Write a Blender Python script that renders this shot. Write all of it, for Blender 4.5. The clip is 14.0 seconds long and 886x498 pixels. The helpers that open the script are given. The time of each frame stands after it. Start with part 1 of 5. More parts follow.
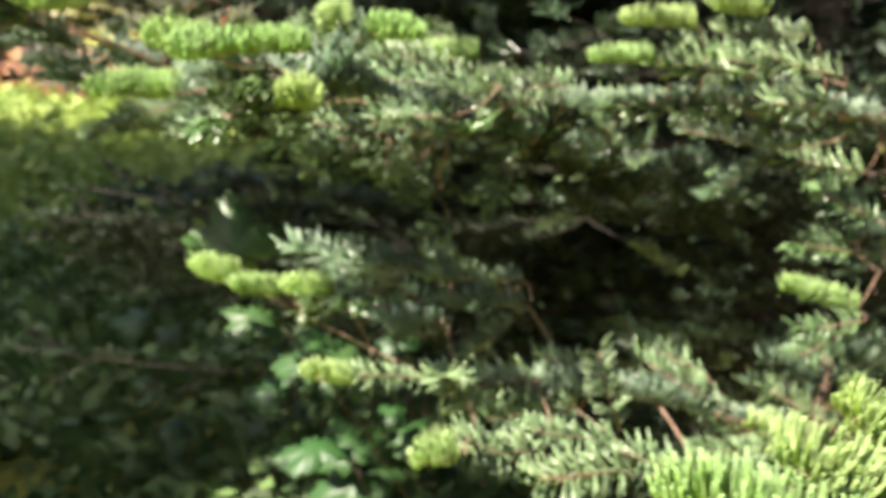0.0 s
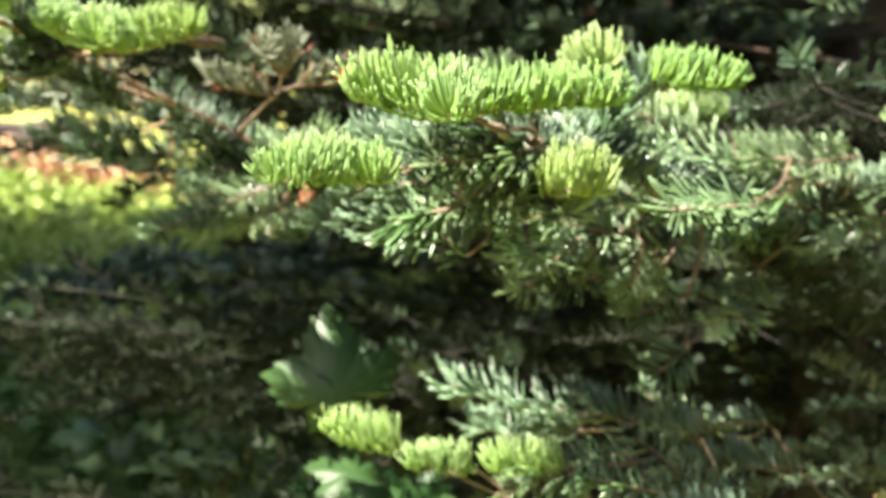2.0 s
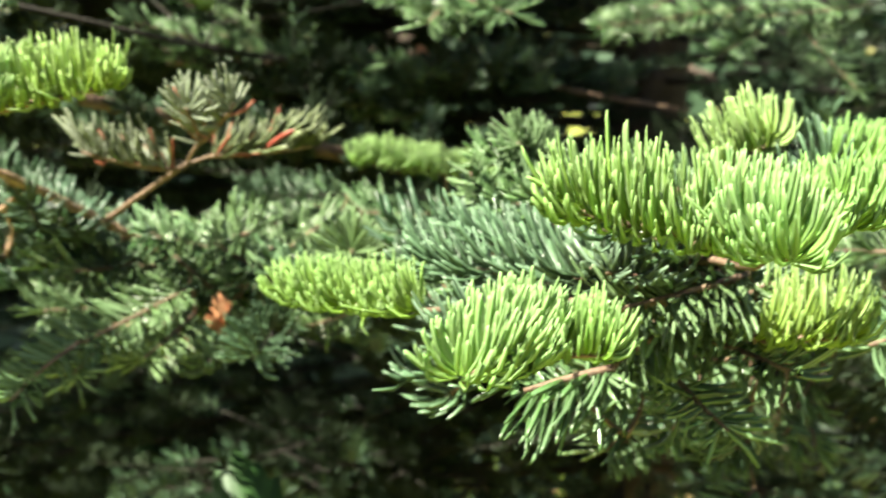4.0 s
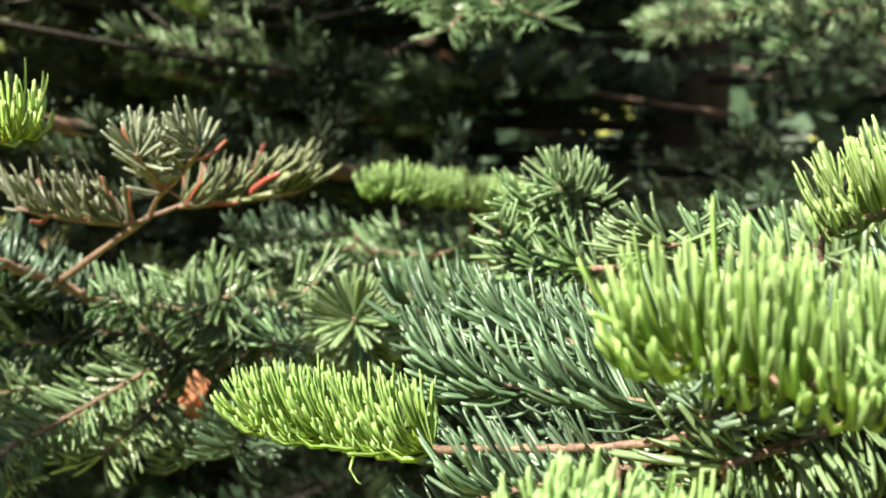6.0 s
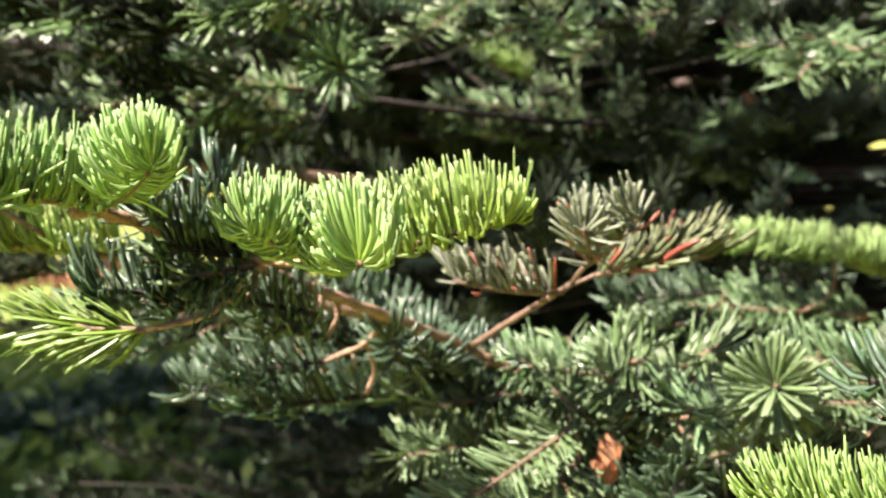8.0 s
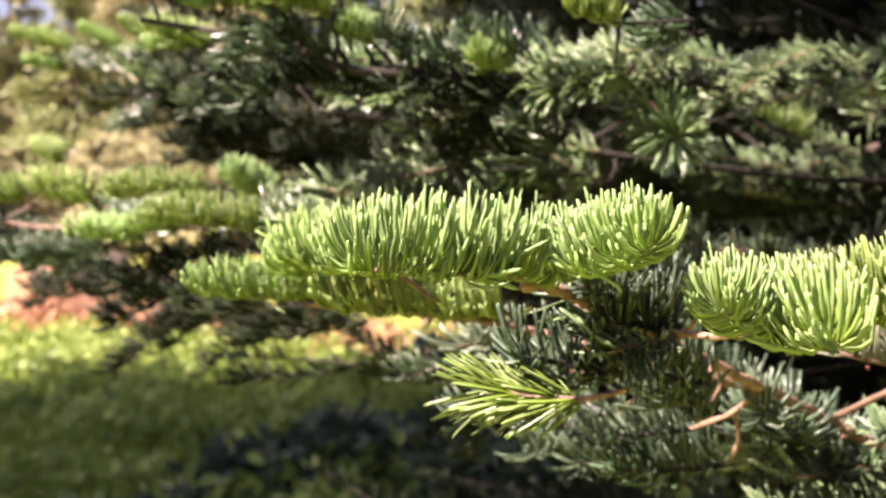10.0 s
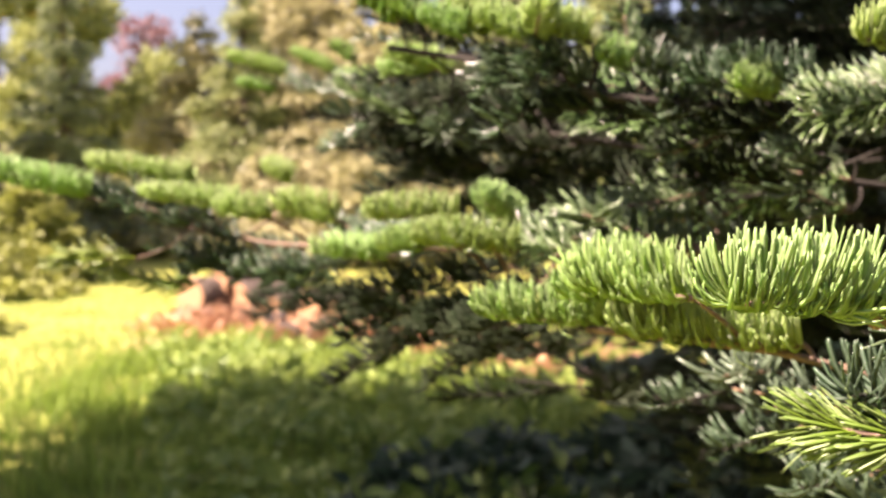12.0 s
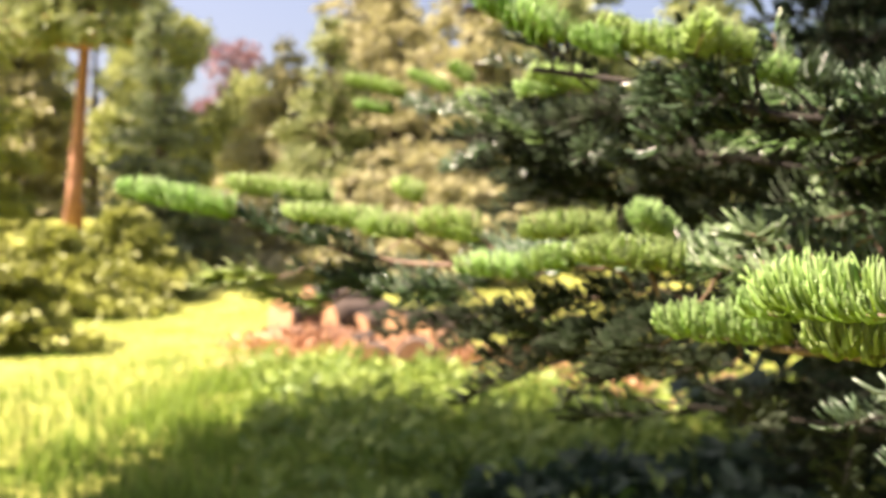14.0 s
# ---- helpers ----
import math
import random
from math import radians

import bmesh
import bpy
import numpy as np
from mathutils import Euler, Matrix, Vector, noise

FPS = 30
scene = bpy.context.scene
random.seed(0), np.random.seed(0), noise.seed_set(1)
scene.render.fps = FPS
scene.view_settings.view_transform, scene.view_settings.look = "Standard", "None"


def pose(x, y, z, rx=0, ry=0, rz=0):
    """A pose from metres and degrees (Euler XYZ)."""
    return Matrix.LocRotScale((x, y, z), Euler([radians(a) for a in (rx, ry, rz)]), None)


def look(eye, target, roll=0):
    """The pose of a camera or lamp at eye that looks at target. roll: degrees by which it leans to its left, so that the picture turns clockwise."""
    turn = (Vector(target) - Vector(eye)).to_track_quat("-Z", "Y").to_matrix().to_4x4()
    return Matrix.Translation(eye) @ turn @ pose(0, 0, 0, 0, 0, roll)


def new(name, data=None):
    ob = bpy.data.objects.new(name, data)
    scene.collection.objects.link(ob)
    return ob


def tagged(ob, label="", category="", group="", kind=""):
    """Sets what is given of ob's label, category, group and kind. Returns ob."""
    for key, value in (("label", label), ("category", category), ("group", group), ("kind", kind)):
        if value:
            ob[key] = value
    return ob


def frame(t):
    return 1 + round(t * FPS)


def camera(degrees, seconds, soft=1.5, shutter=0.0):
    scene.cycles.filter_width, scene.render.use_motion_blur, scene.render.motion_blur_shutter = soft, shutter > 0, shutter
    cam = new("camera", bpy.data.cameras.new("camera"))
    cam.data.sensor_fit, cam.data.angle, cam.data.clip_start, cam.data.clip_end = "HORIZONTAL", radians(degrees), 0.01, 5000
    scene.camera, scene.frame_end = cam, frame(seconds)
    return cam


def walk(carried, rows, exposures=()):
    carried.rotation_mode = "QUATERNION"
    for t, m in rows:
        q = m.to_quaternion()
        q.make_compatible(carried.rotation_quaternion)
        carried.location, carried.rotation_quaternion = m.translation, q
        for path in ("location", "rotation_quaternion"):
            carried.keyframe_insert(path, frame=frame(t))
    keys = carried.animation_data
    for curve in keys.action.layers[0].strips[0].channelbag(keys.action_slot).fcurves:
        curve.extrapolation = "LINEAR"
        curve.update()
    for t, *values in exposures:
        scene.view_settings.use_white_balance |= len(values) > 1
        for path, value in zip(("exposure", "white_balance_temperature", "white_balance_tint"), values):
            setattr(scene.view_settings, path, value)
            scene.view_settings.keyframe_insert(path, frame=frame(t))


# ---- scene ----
cam = camera(46.5, 14.0, soft=1.8, shutter=0.25)
PATH = [
    (0, (0.1769, 0.1343, 1.3378), (0.0592, 2.0753, 0.8703), 2.84),
    (0.5, (0.0557, 0.1670, 1.3322), (0.1296, 2.1131, 0.8773), 2.15),
    (1, (-0.0051, 0.2133, 1.3250), (0.1534, 2.1611, 0.8996), 0.92),
    (1.5, (-0.0482, 0.3033, 1.3045), (0.0241, 2.2623, 0.9077), 0.71),
    (2, (-0.0671, 0.4233, 1.3064), (0.0083, 2.3951, 0.9803), 2.77),
    (2.5, (-0.0836, 0.5009, 1.3085), (-0.0672, 2.4754, 0.9906), 2.57),
    (3, (-0.1291, 0.5659, 1.3129), (-0.0275, 2.5412, 1.0164), 2.06),
    (3.5, (-0.1820, 0.6210, 1.3152), (0.1726, 2.5729, 1.0617), 2.36),
    (4, (-0.2075, 0.6435, 1.3190), (0.4432, 2.5191, 1.0765), 3.05),
    (4.2, (-0.2026, 0.6548, 1.3207), (0.5383, 2.4985, 1.0939), 4.35),
    (6.3, (-0.1714, 0.7447, 1.3364), (0.3687, 2.6542, 1.0870), 1.55),
    (6.5, (-0.1801, 0.7460, 1.3355), (0.3027, 2.6720, 1.0956), 1.69),
    (7, (-0.2005, 0.7522, 1.3385), (0.1249, 2.7119, 1.1063), 1.17),
    (7.5, (-0.2249, 0.7535, 1.3437), (-0.0004, 2.7301, 1.1367), 0.10),
    (8, (-0.2453, 0.7498, 1.3467), (-0.1018, 2.7365, 1.1670), -0.59),
    (8.5, (-0.2619, 0.7486, 1.3501), (-0.2002, 2.7415, 1.1945), -1.19),
    (9, (-0.2822, 0.7461, 1.3519), (-0.3458, 2.7396, 1.2041), -1.39),
    (9.2, (-0.2924, 0.7448, 1.3534), (-0.3857, 2.7383, 1.2218), -1.30),
    (11.3, (-0.3669, 0.7312, 1.3574), (-0.7606, 2.6911, 1.2978), 0.49),
    (11.5, (-0.3719, 0.7299, 1.3569), (-0.7968, 2.6833, 1.2963), 0.57),
    (12, (-0.3873, 0.7212, 1.3604), (-0.8781, 2.6595, 1.3164), 0.43),
    (12.5, (-0.3989, 0.7100, 1.3631), (-0.9243, 2.6396, 1.3438), 0.60),
    (13, (-0.4092, 0.7087, 1.3658), (-0.9693, 2.6286, 1.3502), 0.58),
    (13.5, (-0.4164, 0.7087, 1.3626), (-1.0031, 2.6207, 1.3554), 0.35),
    (14, (-0.4300, 0.7000, 1.3600), (-1.0762, 2.5927, 1.3530), 0.30),
]
walk(cam, [(t, look(eye, target, roll)) for t, eye, target, roll in PATH],
     exposures=[(0.0, 2.4, 6500, 19), (2.2, 2.62, 6400, 13), (4.2, 2.3, 6400, 1), (6.3, 2.12, 6400, 14), (8.0, 2.35, 6400, 24), (9.2, 2.35, 6600, 40), (11.3, 2.28, 7000, 38), (14.0, 2.33, 7150, 26)])
cam.data.dof.use_dof = True
cam.data.dof.focus_distance = 0.26
cam.data.dof.aperture_fstop = 19.0

# ---------------------------------------------------------------- light
SUN_WAY = Vector((-0.55, -0.27, 0.79)).normalized()
world = bpy.data.worlds.new("sky")
scene.world = world
world.use_nodes = True
wn = world.node_tree
wn.nodes.clear()
sky = wn.nodes.new("ShaderNodeTexSky")
sky.sky_type = "NISHITA"
sky.sun_disc = False
sky.dust_density = 4.0
sky.sun_elevation = math.asin(SUN_WAY.z)
sky.sun_rotation = math.atan2(SUN_WAY.x, SUN_WAY.y)
bg = wn.nodes.new("ShaderNodeBackground")
bg.inputs["Strength"].default_value = 0.05
wout = wn.nodes.new("ShaderNodeOutputWorld")
wn.links.new(sky.outputs[0], bg.inputs[0])
wn.links.new(bg.outputs[0], wout.inputs[0])
sun_data = bpy.data.lights.new("sun", "SUN")
sun_data.energy = 5.0
sun_data.angle = radians(0.5)
sun_data.color = (1.0, 0.91, 0.75)
sun = new("sun", sun_data)
sun.matrix_world = look(SUN_WAY * 60, (0, 0, 0))


# ---------------------------------------------------------------- materials
def material(name):
    m = bpy.data.materials.new(name)
    m.use_nodes = True
    nt = m.node_tree
    return m, nt, nt.nodes["Principled BSDF"], nt.nodes["Material Output"]


def node(nt, kind, **values):
    n = nt.nodes.new(kind)
    for key, value in values.items():
        n.inputs[key.replace("_", " ")].default_value = value
    return n


def ramp(nt, source, *stops):
    n = nt.nodes.new("ShaderNodeValToRGB")
    el = n.color_ramp.elements
    while len(el) < len(stops):
        el.new(0.5)
    for e, (at, col) in zip(el, stops):
        e.position, e.color = at, (*col, 1)
    nt.links.new(source, n.inputs[0])
    return n


def mix(nt, fac, a, b, how="MIX"):
    n = nt.nodes.new("ShaderNodeMix")
    n.data_type, n.blend_type = "RGBA", how
    for v, i in ((fac, 0), (a, 6), (b, 7)):
        if isinstance(v, (int, float)):
            n.inputs[i].default_value = v
        elif isinstance(v, tuple):
            n.inputs[i].default_value = (*v, 1)
        else:
            nt.links.new(v, n.inputs[i])
    return n.outputs[2]


def needle_material(name, base, tip, under, hue=0.03, value=0.35, rough=0.42, glow=0.25, rust=None, shine=0.5):
    """Needle: colour from base to tip (u), pale bands below (v), each needle a little different."""
    m, nt, bsdf, out = material(name)
    uv = nt.nodes.new("ShaderNodeUVMap")
    sep = nt.nodes.new("ShaderNodeSeparateXYZ")
    nt.links.new(uv.outputs[0], sep.inputs[0])
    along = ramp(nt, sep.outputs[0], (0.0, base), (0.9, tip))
    col = mix(nt, sep.outputs[1], along.outputs[0], under)
    geo = nt.nodes.new("ShaderNodeNewGeometry")
    info = nt.nodes.new("ShaderNodeObjectInfo")
    if rust:
        gate = ramp(nt, geo.outputs["Random Per Island"], (0.82, (0, 0, 0)), (0.87, (1, 1, 1)))
        col = mix(nt, gate.outputs[0], col, rust)
    spread = nt.nodes.new("ShaderNodeMath")
    spread.operation = "MULTIPLY_ADD"
    nt.links.new(geo.outputs["Random Per Island"], spread.inputs[0])
    spread.inputs[1].default_value, spread.inputs[2].default_value = value, 1 - value * 0.5
    spread2 = nt.nodes.new("ShaderNodeMath")
    spread2.operation = "MULTIPLY_ADD"
    nt.links.new(info.outputs["Random"], spread2.inputs[0])
    spread2.inputs[1].default_value, spread2.inputs[2].default_value = hue, 0.5 - hue * 0.5
    hsv = nt.nodes.new("ShaderNodeHueSaturation")
    nt.links.new(spread2.outputs[0], hsv.inputs["Hue"])
    nt.links.new(spread.outputs[0], hsv.inputs["Value"])
    nt.links.new(col, hsv.inputs["Color"])
    nt.links.new(hsv.outputs[0], bsdf.inputs["Base Color"])
    bsdf.inputs["Roughness"].default_value = rough
    bsdf.inputs["IOR"].default_value = 1.45
    bsdf.inputs["Specular IOR Level"].default_value = shine
    trans = nt.nodes.new("ShaderNodeBsdfTranslucent")
    nt.links.new(hsv.outputs[0], trans.inputs[0])
    blend = nt.nodes.new("ShaderNodeMixShader")
    blend.inputs[0].default_value = glow
    nt.links.new(bsdf.outputs[0], blend.inputs[1])
    nt.links.new(trans.outputs[0], blend.inputs[2])
    nt.links.new(blend.outputs[0], out.inputs[0])
    return m


M_FRESH = needle_material("fresh_needle", (0.215, 0.355, 0.010), (0.285, 0.448, 0.135), (0.36, 0.50, 0.23), value=0.50, glow=0.42, rough=0.40)
# fresh needle colour darkened, so the spread shoots carry painted shade
M_FRESH_SHADE = needle_material("spread_needle", (0.13, 0.20, 0.012), (0.14, 0.22, 0.045), (0.19, 0.25, 0.09), glow=0.25, rough=0.40)
M_DARK = needle_material("old_needle", (0.032, 0.062, 0.020), (0.046, 0.090, 0.040), (0.070, 0.105, 0.072), value=0.6, rough=0.30, glow=0.10)
M_BLUE = needle_material("glaucous_needle", (0.040, 0.080, 0.030), (0.098, 0.165, 0.090), (0.15, 0.21, 0.15), value=0.65, rough=0.30, glow=0.12, shine=0.6)
M_COMB = needle_material("second_year_needle", (0.060, 0.115, 0.026), (0.105, 0.185, 0.070), (0.17, 0.25, 0.135), value=0.65, rough=0.27, glow=0.18, shine=0.6)
# near-black needles: the deep shade inside the fir is put into their colour
M_NEEDLE_SHADE = needle_material("inner_needle", (0.016, 0.022, 0.010), (0.018, 0.030, 0.013), (0.024, 0.034, 0.022), value=0.6, rough=0.6, glow=0.04, shine=0.12)
M_DRY = needle_material("dry_needle", (0.070, 0.095, 0.040), (0.135, 0.165, 0.080), (0.21, 0.23, 0.18), value=0.7, glow=0.15, rust=(0.19, 0.055, 0.032))


def noisy_material(name, stops, scale, rough=0.85, bump=0.4, detail=6.0, stretch=(1, 1, 1), fine=8.0, dist=0.01):
    """Two scales of noise through a colour ramp, with relief."""
    m, nt, bsdf, out = material(name)
    tc = nt.nodes.new("ShaderNodeTexCoord")
    mp = nt.nodes.new("ShaderNodeMapping")
    mp.inputs["Scale"].default_value = stretch
    nt.links.new(tc.outputs["Object"], mp.inputs[0])
    n1 = node(nt, "ShaderNodeTexNoise", Scale=scale, Detail=detail, Roughness=0.62)
    n2 = node(nt, "ShaderNodeTexNoise", Scale=scale * fine, Detail=4.0, Roughness=0.6)
    nt.links.new(mp.outputs[0], n1.inputs[0])
    nt.links.new(mp.outputs[0], n2.inputs[0])
    both = nt.nodes.new("ShaderNodeMath")
    both.operation = "MULTIPLY_ADD"
    nt.links.new(n2.outputs[0], both.inputs[0])
    both.inputs[1].default_value = 0.5
    half = nt.nodes.new("ShaderNodeMath")
    half.operation = "MULTIPLY"
    half.inputs[1].default_value = 0.5
    nt.links.new(n1.outputs[0], half.inputs[0])
    nt.links.new(half.outputs[0], both.inputs[2])
    col = ramp(nt, both.outputs[0], *stops)
    nt.links.new(col.outputs[0], bsdf.inputs["Base Color"])
    bsdf.inputs["Roughness"].default_value = rough
    bp = node(nt, "ShaderNodeBump", Strength=bump, Distance=dist)
    nt.links.new(both.outputs[0], bp.inputs["Height"])
    nt.links.new(bp.outputs[0], bsdf.inputs["Normal"])
    return m


M_TWIG = noisy_material("twig_bark", [(0.3, (0.04, 0.026, 0.017)), (0.5, (0.12, 0.075, 0.048)), (0.72, (0.28, 0.19, 0.12))], 90, 0.7, 0.6, dist=0.002)
M_TAN = noisy_material("tan_twig_bark", [(0.3, (0.075, 0.045, 0.028)), (0.5, (0.24, 0.15, 0.09)), (0.72, (0.44, 0.31, 0.20))], 110, 0.75, 0.8, dist=0.002)
M_BARK = noisy_material("trunk_bark", [(0.3, (0.03, 0.022, 0.017)), (0.55, (0.085, 0.06, 0.045)), (0.75, (0.16, 0.125, 0.10))], 14, 0.9, 0.8, stretch=(1, 1, 0.35))
M_PINE = noisy_material("red_pine_bark", [(0.3, (0.16, 0.07, 0.04)), (0.55, (0.36, 0.17, 0.10)), (0.75, (0.46, 0.27, 0.17))], 5, 0.9, 0.8, stretch=(1, 1, 0.3))
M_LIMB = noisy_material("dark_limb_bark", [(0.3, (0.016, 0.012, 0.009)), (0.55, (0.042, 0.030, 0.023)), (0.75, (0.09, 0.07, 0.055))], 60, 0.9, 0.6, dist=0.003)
# darker copy of the limb bark, with the interior's shade in its colour
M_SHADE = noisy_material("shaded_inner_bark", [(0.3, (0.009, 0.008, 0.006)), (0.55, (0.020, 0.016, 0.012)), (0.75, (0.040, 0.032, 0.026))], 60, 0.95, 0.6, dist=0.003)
M_BUD = noisy_material("bud_scale", [(0.3, (0.30, 0.11, 0.05)), (0.55, (0.48, 0.24, 0.12)), (0.75, (0.62, 0.42, 0.26))], 160, 0.6, 0.5, dist=0.001)
M_WOOD = noisy_material("cut_wood", [(0.3, (0.25, 0.12, 0.058)), (0.5, (0.38, 0.21, 0.11)), (0.75, (0.50, 0.31, 0.18))], 6, 0.8, 0.4)
M_STONE = noisy_material("field_stone", [(0.3, (0.22, 0.19, 0.16)), (0.6, (0.42, 0.37, 0.31))], 4, 0.9, 0.6)
M_LITTER = noisy_material("leaf_litter", [(0.3, (0.12, 0.055, 0.03)), (0.5, (0.30, 0.15, 0.085)), (0.75, (0.45, 0.28, 0.17))], 3, 0.9, 0.5)
M_MAPLE = needle_material("maple_leaf_skin", (0.022, 0.064, 0.015), (0.019, 0.057, 0.013), (0.032, 0.075, 0.022), value=0.3, rough=0.5, glow=0.22)
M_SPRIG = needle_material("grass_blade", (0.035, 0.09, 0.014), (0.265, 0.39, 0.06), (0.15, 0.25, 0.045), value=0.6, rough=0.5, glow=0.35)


def ground_material():
    """Lawn with paler mown patches, and brown litter where the old needles and chips lie."""
    m, nt, bsdf, out = material("ground_soil_and_lawn")
    tc = nt.nodes.new("ShaderNodeTexCoord")
    n1 = node(nt, "ShaderNodeTexNoise", Scale=0.5, Detail=8.0, Roughness=0.65)
    n2 = node(nt, "ShaderNodeTexNoise", Scale=14.0, Detail=6.0, Roughness=0.7)
    for n in (n1, n2):
        nt.links.new(tc.outputs["Object"], n.inputs[0])
    lawn = ramp(nt, n1.outputs[0], (0.32, (0.19, 0.225, 0.034)), (0.5, (0.285, 0.31, 0.052)), (0.7, (0.37, 0.365, 0.085)))
    fine = ramp(nt, n2.outputs[0], (0.3, (0.55, 0.55, 0.55)), (0.7, (1.2, 1.2, 1.2)))
    lawn2 = mix(nt, 1.0, lawn.outputs[0], fine.outputs[0], "MULTIPLY")
    litter = ramp(nt, n2.outputs[0], (0.3, (0.16, 0.075, 0.045)), (0.5, (0.40, 0.22, 0.13)), (0.7, (0.60, 0.40, 0.27)))
    att = nt.nodes.new("ShaderNodeAttribute")
    att.attribute_name = "litter"
    edge = nt.nodes.new("ShaderNodeMath")
    edge.operation = "MULTIPLY_ADD"
    nt.links.new(n2.outputs[0], edge.inputs[0])
    edge.inputs[1].default_value = 0.8
    nt.links.new(att.outputs["Fac"], edge.inputs[2])
    gate = ramp(nt, edge.outputs[0], (0.72, (0, 0, 0)), (0.95, (1, 1, 1)))
    nt.links.new(mix(nt, gate.outputs[0], lawn2, litter.outputs[0]), bsdf.inputs["Base Color"])
    bsdf.inputs["Roughness"].default_value = 0.95
    bp = node(nt, "ShaderNodeBump", Strength=0.8, Distance=0.05)
    nt.links.new(n2.outputs[0], bp.inputs["Height"])
    nt.links.new(bp.outputs[0], bsdf.inputs["Normal"])
    return m


M_GROUND = ground_material()


def crown_material(name, dark, light):
    m, nt, bsdf, out = material(name)
    geo = nt.nodes.new("ShaderNodeNewGeometry")
    tc = nt.nodes.new("ShaderNodeTexCoord")
    n1 = node(nt, "ShaderNodeTexNoise", Scale=0.9, Detail=5.0)
    nt.links.new(tc.outputs["Object"], n1.inputs[0])
    add = nt.nodes.new("ShaderNodeMath")
    add.operation = "MULTIPLY_ADD"
    nt.links.new(geo.outputs["Random Per Island"], add.inputs[0])
    add.inputs[1].default_value = 0.5
    nt.links.new(n1.outputs[0], add.inputs[2])
    col = ramp(nt, add.outputs[0], (0.35, dark), (1.0, light))
    nt.links.new(col.outputs[0], bsdf.inputs["Base Color"])
    bsdf.inputs["Roughness"].default_value = 0.6
    trans = nt.nodes.new("ShaderNodeBsdfTranslucent")
    nt.links.new(col.outputs[0], trans.inputs[0])
    blend = nt.nodes.new("ShaderNodeMixShader")
    blend.inputs[0].default_value = 0.3
    nt.links.new(bsdf.outputs[0], blend.inputs[1])
    nt.links.new(trans.outputs[0], blend.inputs[2])
    nt.links.new(blend.outputs[0], out.inputs[0])
    return m


# near-black foliage: the shade within dense crowns is put into this colour
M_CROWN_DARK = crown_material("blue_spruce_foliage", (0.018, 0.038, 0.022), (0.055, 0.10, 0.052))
M_CROWN_IVY = crown_material("ivy_leaf", (0.025, 0.065, 0.02), (0.11, 0.19, 0.05))
M_CROWN_WEED = crown_material("weed_leaf", (0.07, 0.15, 0.022), (0.29, 0.38, 0.08))
M_CROWN_BROWN = crown_material("dead_brush", (0.16, 0.08, 0.05), (0.48, 0.29, 0.19))
# far conifer colours are lightened: sun and distant haze put into the paint
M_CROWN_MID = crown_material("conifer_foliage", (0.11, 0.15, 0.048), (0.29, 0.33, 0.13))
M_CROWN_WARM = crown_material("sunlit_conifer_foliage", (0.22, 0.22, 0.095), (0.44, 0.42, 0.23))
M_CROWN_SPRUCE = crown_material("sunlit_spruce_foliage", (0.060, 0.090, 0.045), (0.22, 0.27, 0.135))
M_CROWN_LIME = crown_material("spring_leaf_foliage", (0.15, 0.19, 0.050), (0.40, 0.44, 0.17))
M_CROWN_YEW = crown_material("yellow_green_foliage", (0.14, 0.165, 0.028), (0.34, 0.37, 0.085))
M_CROWN_RED = crown_material("copper_foliage", (0.13, 0.06, 0.075), (0.28, 0.16, 0.18))


# ---------------------------------------------------------------- building helpers
def mesh_of(name, verts, faces, mats, index=None, uvs=None, smooth=True):
    me = bpy.data.meshes.new(name)
    me.from_pydata([tuple(v) for v in verts], [], [tuple(f) for f in faces])
    for m in mats:
        me.materials.append(m)
    if index is not None:
        me.polygons.foreach_set("material_index", np.asarray(index, dtype=np.int32))
    if uvs is not None:
        layer = me.uv_layers.new(name="UVMap")
        loops = np.zeros(len(me.loops), dtype=np.int32)
        me.loops.foreach_get("vertex_index", loops)
        layer.data.foreach_set("uv", np.asarray(uvs, dtype=np.float32)[loops].ravel())
    if smooth:
        me.polygons.foreach_set("use_smooth", np.ones(len(me.polygons), dtype=bool))
    me.update()
    return me


def unit(a):
    return a / np.maximum(np.linalg.norm(a, axis=-1, keepdims=True), 1e-9)


def tube(points, radii, sides=6, rng=None, rough=0.0):
    """Vertices and faces of a tapered tube along points."""
    pts = np.asarray(points, float)
    n = len(pts)
    tang = unit(np.gradient(pts, axis=0))
    ref = np.array([0.0, 0.0, 1.0]) if abs(tang[0][2]) < 0.9 else np.array([1.0, 0.0, 0.0])
    verts, faces = [], []
    for i in range(n):
        a = unit(np.cross(tang[i], ref))
        b = np.cross(tang[i], a)
        for k in range(sides):
            w = 2 * math.pi * k / sides
            r = radii[i] * (1 + (rng.uniform(-rough, rough) if rng else 0))
            verts.append(pts[i] + r * (math.cos(w) * a + math.sin(w) * b))
    for i in range(n - 1):
        for k in range(sides):
            k2 = (k + 1) % sides
            faces.append((i * sides + k, i * sides + k2, (i + 1) * sides + k2, (i + 1) * sides + k))
    faces.append(tuple(range(sides - 1, -1, -1)))
    faces.append(tuple((n - 1) * sides + k for k in range(sides)))
    return verts, faces


